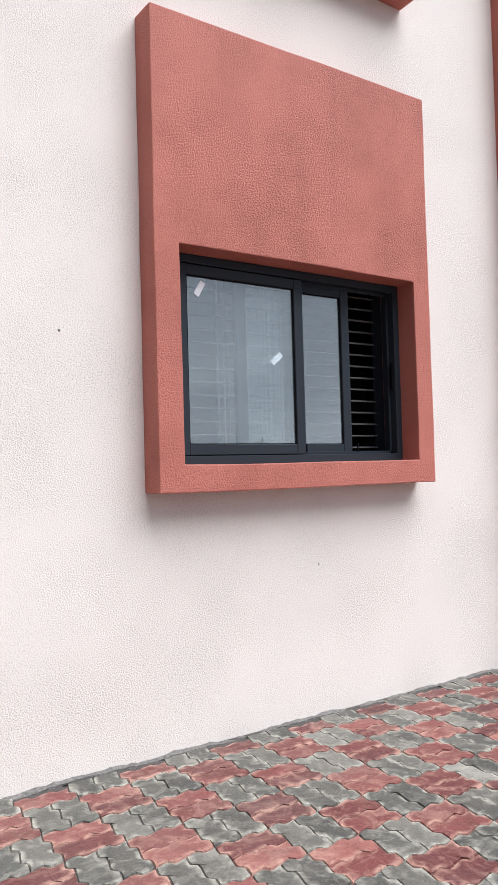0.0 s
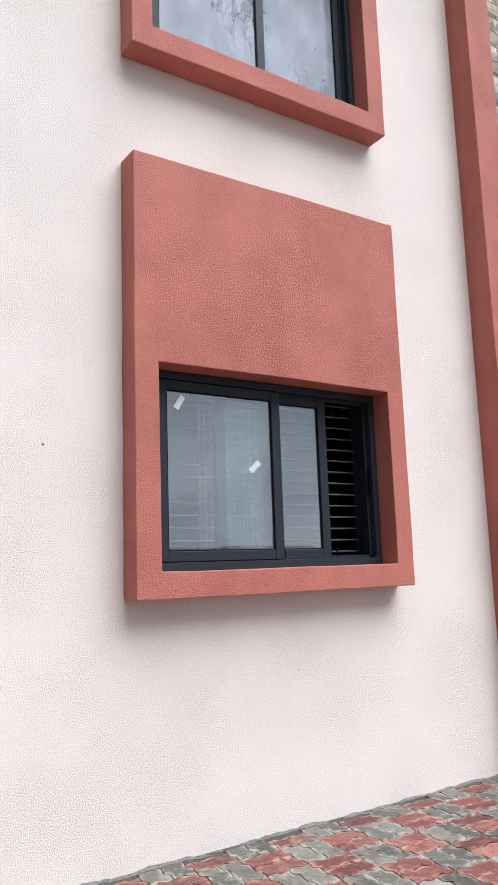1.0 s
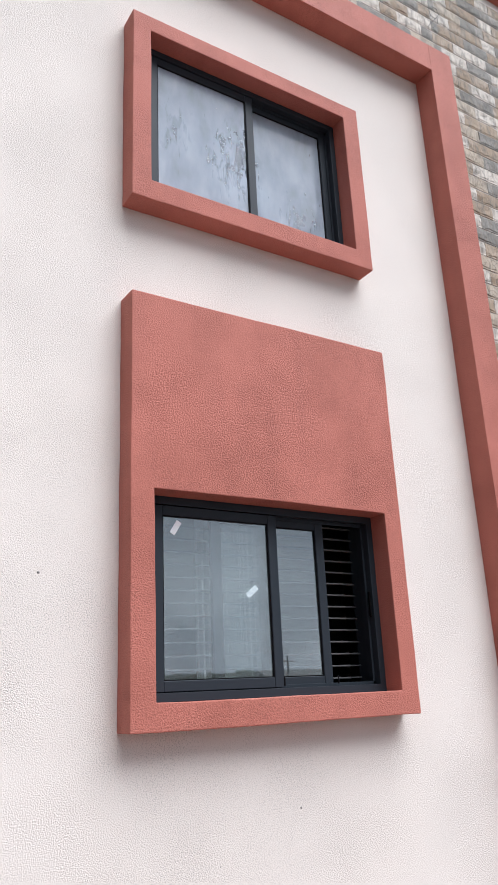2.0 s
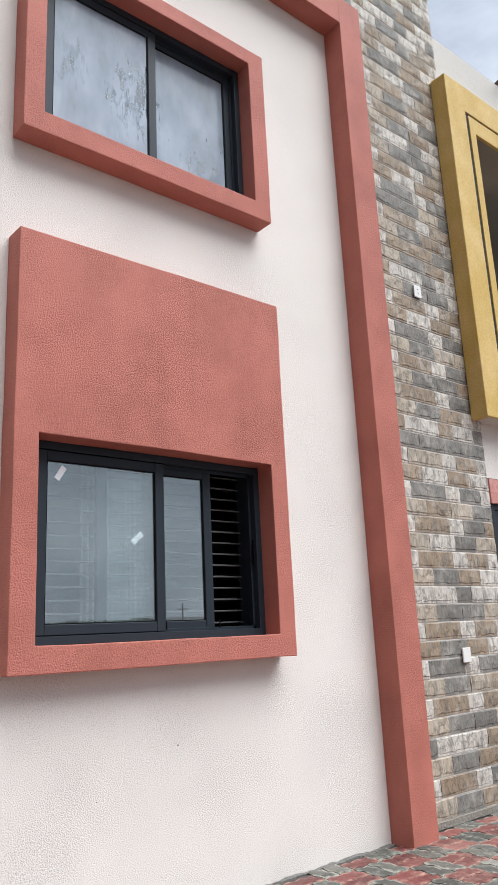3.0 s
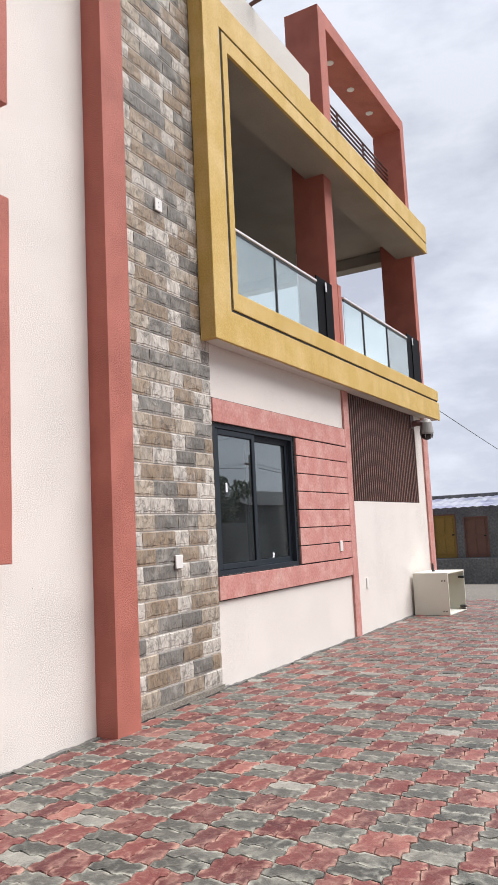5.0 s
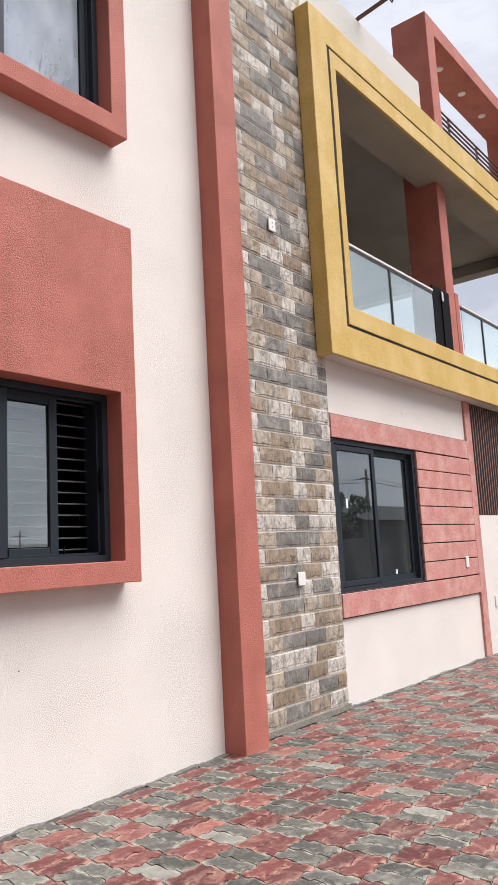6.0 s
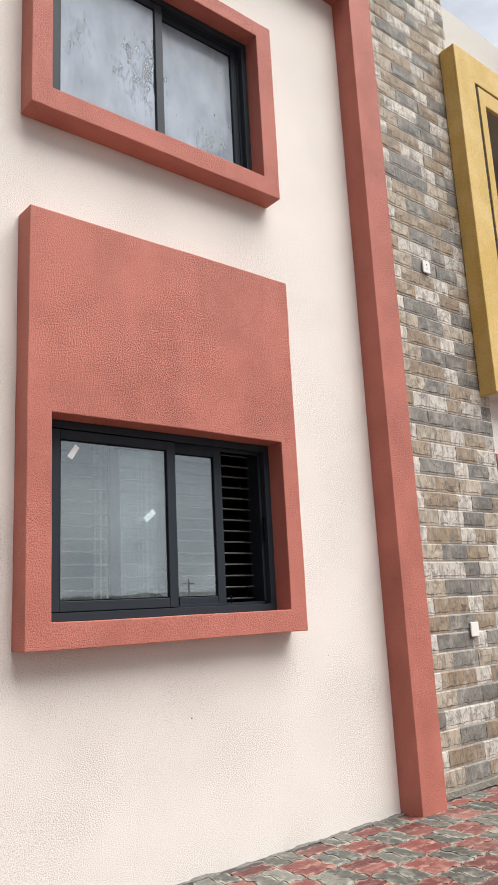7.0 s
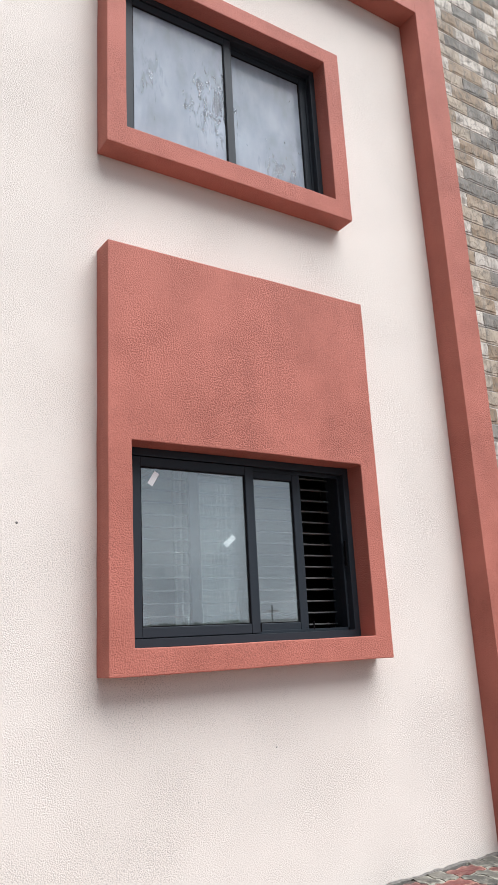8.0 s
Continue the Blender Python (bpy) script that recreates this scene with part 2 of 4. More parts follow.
M_WALL = material("cream_stucco", (0.775, 0.718, 0.66), 0.9, grain=0.18, grain_scale=250, bump=0.9, stain=0.12, stain_scale=0.9,
                  stain_color=(0.74, 0.65, 0.56), distance=0.0020, pit_dark=0.6)
# greyer and darker than the wall stucco, with grey blotches
M_PARAPET = material("grey_cream_stucco", (0.62, 0.59, 0.54), 0.9, grain=0.15, grain_scale=150, bump=0.8, stain=0.3, stain_scale=1.2,
                     stain_color=(0.50, 0.48, 0.44), distance=0.003, pit_dark=0.3)
# mottled plaster, toned dark so its colour carries part of the balcony's shade
M_INNER = material("shade_toned_plaster", (0.33, 0.305, 0.262), 0.9, grain=0.1, grain_scale=60, stain=0.45, stain_scale=0.8, stain_color=(0.13, 0.12, 0.10))
M_RED = material("terracotta_paint", (0.475, 0.161, 0.120), 0.72, grain=0.2, grain_scale=215, bump=1.0, pit_dark=0.5, streak=0.22, stain=0.65, stain_scale=3.4,
                 stain_color=(0.35, 0.112, 0.080), distance=0.0027, spec=0.35)
M_PINK = material("salmon_paint", (0.54, 0.238, 0.205), 0.8, grain=0.22, grain_scale=40, bump=0.3, pit_dark=0.15, streak=0.35, stain=0.7, stain_scale=5.0,
                  stain_color=(0.66, 0.41, 0.35), spec=0.35)
M_YELLOW = material("ochre_paint", (0.56, 0.375, 0.10), 0.65, grain=0.2, grain_scale=60, bump=0.4, streak=0.2, stain=0.65, stain_scale=3.0,
                    stain_color=(0.70, 0.51, 0.22), spec=0.4)
M_DARK = material("charcoal_aluminium", (0.022, 0.029, 0.037), 0.5, 0.0, grain=0.05, grain_scale=300, stain=0.15, stain_color=(0.036, 0.042, 0.05), spec=0.2)
M_RUBBER = material("black_gasket", (0.006, 0.006, 0.007), 0.5, spec=0.04)
M_BAR = material("grey_steel", (0.19, 0.195, 0.195), 0.5, 0.3, grain=0.1)
M_GROOVE = material("dark_joint_and_shadow_paint", (0.028, 0.024, 0.022), 0.9, grain=0.2)
M_STEEL = material("brushed_steel", (0.80, 0.78, 0.79), 0.35, 0.25, grain=0.05, grain_scale=400)
M_BROWN = material("brown_timber", (0.215, 0.105, 0.078), 0.55, grain=0.3, grain_scale=50, stain=0.3, stain_scale=6.0)
M_PLANK = material("raw_timber", (0.38, 0.31, 0.24), 0.8, grain=0.3, grain_scale=30, stain=0.4, stain_scale=5.0)
M_SLAT_SHADE = material("slat_gap_shade", (0.01, 0.007, 0.006), 0.8, grain=0.2)
M_RAIL = material("maroon_metal", (0.095, 0.04, 0.035), 0.45, grain=0.1)
M_WHITE = material("white_plastic", (0.78, 0.76, 0.72), 0.4, grain=0.05)
M_GREY = material("grey_white_plastic", (0.33, 0.32, 0.305), 0.45, grain=0.05)
M_CABINET = material("white_melamine", (0.70, 0.68, 0.585), 0.8, grain=0.06, stain=0.25, stain_scale=3.0, stain_color=(0.66, 0.62, 0.53))
M_BLACK = material("black_plastic", (0.015, 0.015, 0.016), 0.4)
M_TAPE = material("white_sticker", (0.88, 0.89, 0.90), 0.5, grain=0.05)
M_MORTAR = material("stone_mortar", (0.74, 0.70, 0.64), 0.95, grain=0.2, grain_scale=80, bump=0.5, stain=0.3, stain_color=(0.42, 0.41, 0.39), stain_scale=5)
M_CEMENT = material("grey_cement", (0.17, 0.163, 0.15), 0.95, grain=0.4, grain_scale=70, bump=0.8, stain=0.5, stain_scale=8, distance=0.006)
M_FOOT = material("mortar_skirting", (0.24, 0.215, 0.18), 0.95, grain=0.4, grain_scale=60, bump=0.8, stain=0.6, stain_scale=9, stain_color=(0.2, 0.18, 0.15), distance=0.006)
M_SAND = material("joint_sand", (0.075, 0.066, 0.06), 1.0, grain=0.5, grain_scale=90, bump=0.8)
M_EARTH = material("bare_ground", (0.17, 0.15, 0.125), 1.0, grain=0.4, grain_scale=20, stain=0.6, stain_scale=0.5, stain_color=(0.12, 0.11, 0.09))
TINTS = {"pale": ((0.62, 0.57, 0.50), (0.52, 0.48, 0.425)), "tan": ((0.455, 0.38, 0.29), (0.395, 0.335, 0.26)),
         "brown": ((0.27, 0.198, 0.13), (0.345, 0.265, 0.185)), "slate": ((0.145, 0.137, 0.122), (0.22, 0.21, 0.188))}
M_STONE = {(k, i): stone_mat(k + "_stone" + ("_far" if i else ""), v, i) for k, v in TINTS.items() for i in (False, True)}
M_LAMP = material("lamp_lens", (0.85, 0.80, 0.74), 0.3)
M_CONCRETE = material("raw_concrete", (0.20, 0.20, 0.20), 0.95, grain=0.35, grain_scale=12, stain=0.6, stain_scale=1.2, stain_color=(0.12, 0.12, 0.125))
M_SHEET = material("painted_roof_sheet", (0.72, 0.74, 0.80), 0.5, stain=0.75, stain_scale=1.2, stain_color=(0.2, 0.22, 0.42), grain=0.1)
M_LENS = material("dusty_lamp_glass", (0.20, 0.215, 0.19), 0.3, stain=0.4, stain_scale=9.0)
M_ROOF = material("dark_roof_sheet", (0.06, 0.058, 0.058), 0.7, grain=0.2, grain_scale=10, stain=0.4, stain_scale=1.0)
M_DOOR_Y = material("yellow_door_paint", (0.36, 0.22, 0.045), 0.6, grain=0.2, grain_scale=20, stain=0.3)
M_LEAF = material("leaves", (0.055, 0.085, 0.03), 0.7, vary=0.5, island=True)
M_BARK = material("bark", (0.11, 0.085, 0.06), 0.9, grain=0.4, grain_scale=20)
M_CURTAIN = material("pale_curtain", (0.75, 0.77, 0.77), 0.95, grain=0.1, grain_scale=30)
M_GLASS = glass("window_glass", (0.62, 0.66, 0.66), film=0.075, film_color=(0.5, 0.55, 0.56), scale=2.2, lo=0.36, hi=0.66, mirror=0.16, smear=0.5,
                wipes=((2.36, 1.76, 0.16, 0.24, 0.9), (2.72, 1.78, 0.10, 0.26, 0.9), (2.64, 2.26, 0.07, 0.12, 1.0), (3.16, 1.76, 0.12, 0.12, 0.9)))
# hazy film, its pale blue also painting in the sky's reflection
M_GLASS_UP = glass("film_and_sky_glass", (0.6, 0.64, 0.68), film=0.62, film_color=(0.47, 0.53, 0.60), scale=2.6, lo=0.36, hi=0.66, thin=0.55, smear=0.45,
                   ior=1.2, wipes=((2.82, 4.92, 0.34, 0.55, 0.55), (2.36, 5.05, 0.22, 0.35, 0.3), (3.66, 4.8, 0.07, 0.28, 0.8), (3.4, 4.72, 0.3, 0.2, 0.35)))
M_GLASS_CLEAR = glass("clear_window_glass", (0.30, 0.32, 0.32), film=0.03, film_color=(0.5, 0.55, 0.56), scale=2.2, lo=0.38, hi=0.60, mirror=0.16)
M_GLASS_RAIL = glass("balcony_glass", (0.86, 0.96, 0.94), film=0.07, film_color=(0.78, 0.90, 0.88), mirror=0.24)


# ---- mesh tools ----
def part(name, bm, mat, parent=None, label=""):
    me = bpy.data.meshes.new(name)
    bm.to_mesh(me)
    bm.free()
    me.materials.append(mat)
    ob = new(name, me)
    ob.parent = parent
    if label:
        ob["label"] = label
    return ob


def thing(name, at, label, category, group="", kind=""):
    ob = new(name)
    ob.empty_display_size = 0.1
    ob.location = at
    return tagged(ob, label, category, group, kind)


def solid(*boxes, bevel=0.004, at=(0, 0, 0)):
    """One bmesh of boxes (x0, x1, y0, y1, z0, z1), less the place of its thing."""
    bm = bmesh.new()
    for x0, x1, y0, y1, z0, z1 in boxes:
        one = bmesh.new()
        bmesh.ops.create_cube(one, size=1)
        for v in one.verts:
            v.co = Vector(((x0 + x1) / 2 + v.co.x * (x1 - x0) - at[0], (y0 + y1) / 2 + v.co.y * (y1 - y0) - at[1],
                           (z0 + z1) / 2 + v.co.z * (z1 - z0) - at[2]))
        if bevel:
            w = min(bevel, 0.3 * min(x1 - x0, y1 - y0, z1 - z0))
            bmesh.ops.bevel(one, geom=one.edges[:], offset=w, segments=1, profile=0.7, affect="EDGES")
        tmp = bpy.data.meshes.new("tmp")
        one.to_mesh(tmp)
        one.free()
        bm.from_mesh(tmp)
        bpy.data.meshes.remove(tmp)
    return bm


def pierced(x0, x1, z0, z1, y0, y1, holes, wave=0.0, at=(0, 0, 0), bevel=0.0, step=0.0):
    """A slab in the xz plane from y0 (front) to y1 with rectangular openings (x0, x1, z0, z1) through it; its faces share their
    corners. wave: unevenness by hand in metres, with points every step metres."""
    def cuts(a, b, marks):
        c = sorted({a, b, *[m for m in marks if a < m < b]})
        if step:
            full = []
            for p, q in zip(c, c[1:]):
                n = max(1, round((q - p) / step))
                full += [p + (q - p) * k / n for k in range(n)]
            c = full + [b]
        return c
    xs = cuts(x0, x1, [v for h in holes for v in h[:2]])
    zs = cuts(z0, z1, [v for h in holes for v in h[2:]])
    bm = bmesh.new()
    made = {}

    def vert(i, j, k):
        if (i, j, k) not in made:
            p = Vector((xs[i], (y0, y1)[k], zs[j]))
            if wave:
                n = noise.noise_vector(p * 2.3) + 0.6 * noise.noise_vector(p * 7.1) + 0.5 * noise.noise_vector(p * 29.0)
                p += Vector((n.x * wave, n.y * wave * (0.5 if k == 0 else 0), n.z * wave))
            made[i, j, k] = bm.verts.new(p - Vector(at))
        return made[i, j, k]

    def is_solid(i, j):
        if not (0 <= i < len(xs) - 1 and 0 <= j < len(zs) - 1):
            return False
        cx, cz = (xs[i] + xs[i + 1]) / 2, (zs[j] + zs[j + 1]) / 2
        return not any(h[0] < cx < h[1] and h[2] < cz < h[3] for h in holes)

    for i in range(len(xs) - 1):
        for j in range(len(zs) - 1):
            if not is_solid(i, j):
                continue
            bm.faces.new([vert(i, j, 0), vert(i + 1, j, 0), vert(i + 1, j + 1, 0), vert(i, j + 1, 0)])
            bm.faces.new([vert(i, j + 1, 1), vert(i + 1, j + 1, 1), vert(i + 1, j, 1), vert(i, j, 1)])
            for di, dj, a, b in ((-1, 0, (i, j + 1), (i, j)), (1, 0, (i + 1, j), (i + 1, j + 1)),
                                 (0, -1, (i, j), (i + 1, j)), (0, 1, (i + 1, j + 1), (i, j + 1))):
                if not is_solid(i + di, j + dj):
                    bm.faces.new([vert(*a, 0), vert(*a, 1), vert(*b, 1), vert(*b, 0)])
    bmesh.ops.recalc_face_normals(bm, faces=bm.faces[:])
    if bevel:
        sharp = [e for e in bm.edges if len(e.link_faces) == 2 and e.calc_face_angle(0) > 0.8]
        bmesh.ops.bevel(bm, geom=sharp, offset=bevel, segments=2, profile=0.6, affect="EDGES")
    return bm


def rod(points, radius, sides=10, at=(0, 0, 0)):
    """A round bar along a line of points."""
    bm = bmesh.new()
    pts = [Vector(p) - Vector(at) for p in points]
    rings = []
    for k, p in enumerate(pts):
        d = (pts[min(k + 1, len(pts) - 1)] - pts[max(k - 1, 0)]).normalized()
        u = d.orthogonal().normalized()
        v = d.cross(u)
        r = radius[k] if isinstance(radius, (list, tuple)) else radius
        rings.append([bm.verts.new(p + r * (math.cos(a) * u + math.sin(a) * v)) for a in (2 * math.pi * i / sides for i in range(sides))])
    for a, b in zip(rings, rings[1:]):
        for i in range(sides):
            bm.faces.new([a[i], a[(i + 1) % sides], b[(i + 1) % sides], b[i]])
    bm.faces.new(rings[0][::-1])
    bm.faces.new(rings[-1])
    bmesh.ops.recalc_face_normals(bm, faces=bm.faces[:])
    return bm


def lathe(profile, centre, axis="z", sides=24, at=(0, 0, 0)):
    """A turned body from (radius, height) pairs."""
    bm = bmesh.new()
    rings = []
    for r, h in profile:
        ring = []
        for i in range(sides):
            a = 2 * math.pi * i / sides
            p = Vector((r * math.cos(a), r * math.sin(a), h)) if axis == "z" else Vector((r * math.cos(a), h, r * math.sin(a)))
            ring.append(bm.verts.new(p + Vector(centre) - Vector(at)))
        rings.append(ring)
    for a, b in zip(rings, rings[1:]):
        for i in range(sides):
            bm.faces.new([a[i], a[(i + 1) % sides], b[(i + 1) % sides], b[i]])
    bm.faces.new(rings[0])
    bm.faces.new(rings[-1])
    bmesh.ops.recalc_face_normals(bm, faces=bm.faces[:])
    return bm


def structure(name, bm, mat, label, category="wall"):
    return tagged(part(name, bm, mat), label, category, kind="structure")


# ---- the plan, in metres: the facade lies in y = 0, the yard in front of it (y < 0) ----
LOW = (2.124, 3.744, 1.413, 2.499)      # opening of the ground-floor window: x0, x1, z0, z1
UPP = (2.112, 3.734, 4.453, 5.625)        # opening of the first-floor window
RGT = (6.53, 8.24, 1.01, 2.46)         # window in the salmon boards
SCR = (9.95, 12.94, 1.75, 3.25)        # timber screen under the balcony
POST = (4.797, 5.067)
STONE_X = 6.48
END = 13.55
YF = -0.205                            # front of the balcony frame
FACE = -0.160                          # front of the window surrounds


def grown(h, d):
    return (h[0] - d, h[1] + d, h[2] - d, h[3] + d)


# ---- ground ----
def make_ground():
    bm = bmesh.new()
    xs = [-400, -60, -20, -9, 0, 14.6, 18, 22, 26, 30, 34, 40, 60, 120, 400]
    ys = [-400, -120, -60, -30, -12, 0, 12, 30, 60, 120, 400]
    fall = lambda x: -0.03 - 1.25 * min(1, max(0, (x - 14.6) / 19.4))
    g = [[bm.verts.new((x, y, fall(x))) for y in ys] for x in xs]
    for i in range(len(xs) - 1):
        for j in range(len(ys) - 1):
            bm.faces.new([g[i][j], g[i + 1][j], g[i + 1][j + 1], g[i][j + 1]])
    tagged(part("ground", bm, M_EARTH), "bare sandy ground falling away beyond the yard", "ground", kind="structure")


make_ground()

# ---- walls ----
structure("wall_front", pierced(-9, 6.5, -0.2, 8.26, 0, 0.22, [grown(LOW, 0.03), grown(UPP, 0.03)], wave=0.003, step=0.5), M_WALL,
          "cream rough-stucco wall of the two-storey block")
structure("wall_terrace", pierced(6.5, END, -0.2, 3.25, 0, 0.22, [grown(RGT, 0.0), SCR], wave=0.002, step=0.6), M_WALL,
          "cream stucco wall under the balcony")
structure("wall_side", solid((-9, -8.8, 0.22, 7.8, -0.2, 8.12)), M_WALL, "cream stucco side wall of the block")
structure("wall_end", solid((END - 0.2, END, 0.22, 7.8, -0.2, 3.25)), M_WALL, "cream stucco end wall under the balcony")
structure("wall_back", solid((-8.8, END - 0.2, 7.58, 7.8, -0.2, 8.12)), M_WALL, "plain back wall of the house")
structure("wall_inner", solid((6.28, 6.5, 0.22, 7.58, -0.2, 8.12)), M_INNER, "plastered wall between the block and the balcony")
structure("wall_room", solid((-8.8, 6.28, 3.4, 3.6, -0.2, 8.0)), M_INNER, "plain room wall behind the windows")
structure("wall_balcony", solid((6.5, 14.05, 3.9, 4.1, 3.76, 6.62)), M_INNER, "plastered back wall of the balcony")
structure("floor", solid((-8.8, END - 0.2, 0.22, 7.58, -0.2, 0.05)), M_CEMENT, "grey cement floor indoors", "floor")
structure("floor_upper", solid((-8.8, 6.28, 0.22, 7.58, 3.25, 3.5)), M_CEMENT, "concrete floor slab between the storeys", "floor")
structure("floor_balcony", solid((6.5, 13.695, 0.02, 4.7, 3.27, 3.76)), M_CEMENT, "grey cement balcony slab", "floor")
structure("roof", solid((-9, 6.5, 0.22, 7.8, 8.0, 8.12)), M_CEMENT, "flat concrete roof of the block", "roof")
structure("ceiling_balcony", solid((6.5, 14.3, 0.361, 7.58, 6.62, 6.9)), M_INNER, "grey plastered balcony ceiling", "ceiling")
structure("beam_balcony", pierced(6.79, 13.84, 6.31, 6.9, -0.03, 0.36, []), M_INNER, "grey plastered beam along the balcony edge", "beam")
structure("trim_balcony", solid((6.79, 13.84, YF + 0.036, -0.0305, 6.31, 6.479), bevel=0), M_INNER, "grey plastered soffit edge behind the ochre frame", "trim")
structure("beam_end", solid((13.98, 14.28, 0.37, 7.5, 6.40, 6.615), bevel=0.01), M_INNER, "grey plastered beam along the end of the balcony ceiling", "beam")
structure("parapet", solid((6.5, 9.36, 0.0, 0.18, 6.9, 7.52), bevel=0.01), M_PARAPET, "cream stucco roof parapet", "parapet")
structure("trim_base", pierced(-9, END + 0.02, -0.05, 0.002, -0.040, -0.002, [], wave=0.017, step=0.03), M_CEMENT,
          "rough grey cement fillet along the foot of the wall", "trim")
# small patches and pock marks left in the stucco
for x, z, r in ((1.564, 2.05, 0.007), (3.065, 0.835, 0.006), (2.55, 0.62, 0.003), (4.2, 1.1, 0.004), (1.2, 1.5, 0.004), (8.05, 2.86, 0.008)):
    tagged(part("plaster_mark", lathe([(r, 0), (r * 0.6, -0.003)], (x, -0.0005, z), "y", 7), M_CEMENT), "small grey pock mark in the stucco wall",
           "mark", "marks in the stucco")

# ---- red frame round the block front ----
frame_post = thing("facade_frame", (4.95, 0, 0), "terracotta painted rendered frame of post and beam on the facade", "facade frame")
A = (4.95, 0, 0)
part("post", pierced(POST[0], POST[1], -0.05, 6.857, -0.197, 0.0, [], 0.003, A, 0.003, 0.4), M_RED, frame_post)
part("beam", pierced(-2.2, POST[0], 6.572, 6.857, -0.1965, 0.0, [], 0.003, A, 0.003, 0.4), M_RED, frame_post)
coping = thing("roof_coping", (4.0, 0, 8.26), "terracotta painted coping along the roof edge", "coping")
part("coping_beam", solid((-9.1, 6.57, -0.10, 0.4, 8.26, 8.46), at=(4.0, 0, 8.26), bevel=0.01), M_RED, coping)


# ---- windows ----
def sash(parent, x0, x1, z0, z1, y, mat_glass, at, stile=0.062, rail=0.055):
    """A sliding leaf: two stiles, two rails, gasket and pane."""
    s = part("sash", solid((x0, x0 + stile, y, y + 0.034, z0, z1), (x1 - stile, x1, y, y + 0.034, z0, z1), bevel=0.003, at=at), M_DARK, parent)
    part("top_rail", solid((x0 + stile, x1 - stile, y + 0.001, y + 0.033, z1 - rail, z1), bevel=0.003, at=at), M_DARK, s)
    part("bottom_rail", solid((x0 + stile, x1 - stile, y + 0.001, y + 0.033, z0, z0 + rail), bevel=0.003, at=at), M_DARK, s)
    g0, g1, h0, h1 = x0 + stile, x1 - stile, z0 + rail, z1 - rail
    part("gasket", pierced(g0, g1, h0, h1, y + 0.006, y + 0.026, [(g0 + 0.006, g1 - 0.006, h0 + 0.006, h1 - 0.006)], at=at), M_RUBBER, s)
    pane = part("pane", solid((g0 + 0.004, g1 - 0.004, y + 0.013, y + 0.018, h0 + 0.004, h1 - 0.004), bevel=0, at=at), mat_glass, s)
    pane.visible_shadow = False
    return s


def window(name, hole, y, leaves, mat_glass, label):
    x0, x1, z0, z1 = hole
    at = ((x0 + x1) / 2, y, z0)
    w = thing(name, at, label, "window", kind="structure")
    f = 0.045
    part("window_frame", pierced(x0, x1, z0, z1, y, y + 0.105, [(x0 + f, x1 - f, z0 + f, z1 - f)], at=at, bevel=0.002), M_DARK, w)
    part("track", solid((x0 + f, x1 - f, y + 0.046, y + 0.05, z0 + f, z0 + f + 0.018), (x0 + f, x1 - f, y + 0.046, y + 0.05, z1 - f - 0.02, z1 - f),
                        (x1 - f - 0.016, x1 - f, y + 0.046, y + 0.05, z0 + f, z1 - f), bevel=0.001, at=at), M_DARK, w)
    for (a, b, dy) in leaves:
        sash(w, a, b, z0 + f + 0.004, z1 - f - 0.004, y + dy, mat_glass, at)
    return w, at


def surround(name, x0, x1, z0, z1, hole, label):
    at = ((x0 + x1) / 2, 0, z0)
    s = thing(name, at, label, "window surround")
    part("raised_panel", pierced(x0, x1, z0, z1, FACE, 0.0, [hole], 0.0035, at, 0.006, 0.22), M_RED, s)
    g = grown(hole, 0.03)
    part("reveal", pierced(*g, 0.0, 0.13, [hole], at=at), M_RED, s)
    part("inner_lining", pierced(*g, 0.131, 0.222, [hole], at=at), M_DARK, s)
    return s


surround("window_surround", 1.985, 3.877, 1.277, 3.662, LOW, "terracotta painted raised panel round and above the ground-floor window")
surround("window_surround", 1.985, 3.877, 4.315, 5.748, UPP, "terracotta painted raised frame round the first-floor window")
low_window, at = window("window_1", LOW, -0.022, ((2.176, 2.993, 0.008), (2.567, 3.381, 0.056)), M_GLASS,
                        "charcoal aluminium sliding window, half open, with grey reflecting glass")
for x, z in ((2.993, 1.50), (3.381, 1.50)):
    part("roller_guide", solid((x - 0.004, x + 0.004, -0.018, -0.01, z - 0.03, z + 0.02), at=at, bevel=0.001), M_RUBBER, low_window)
part("latch", solid((3.684, 3.696, -0.01, 0.01, 1.86, 2.02), bevel=0.003, at=at), M_RUBBER, low_window)
window("window_2", UPP, -0.030, ((2.160, 2.984, 0.008), (2.920, 3.686, 0.056)), M_GLASS_UP,
       "charcoal aluminium sliding window, shut, with hazy smeared glass")
window("window_3", RGT, 0.0, ((6.57, 7.35, 0.008), (7.26, 8.20, 0.056)), M_GLASS_CLEAR,
       "charcoal aluminium sliding window, shut, with dark reflecting glass")

# burglar bars behind the open part of the ground-floor window
grille = thing("burglar_bars", (3.0, 0.2, 1.46), "dark steel burglar bars behind the ground-floor window", "window bars")
n_bars = 14
for k in range(n_bars):
    z = 1.46 + 0.0735 * (k + 0.6)
    part("bar", solid((2.09, 3.775, 0.20, 0.212, z - 0.005, z + 0.005), bevel=0.002, at=(3.0, 0.2, 1.46)), M_BAR, grille)
for x in (2.3, 3.0):
    part("upright", solid((x - 0.006, x + 0.006, 0.214, 0.226, 1.39, 2.525), bevel=0.002, at=(3.0, 0.2, 1.46)), M_BAR, grille)


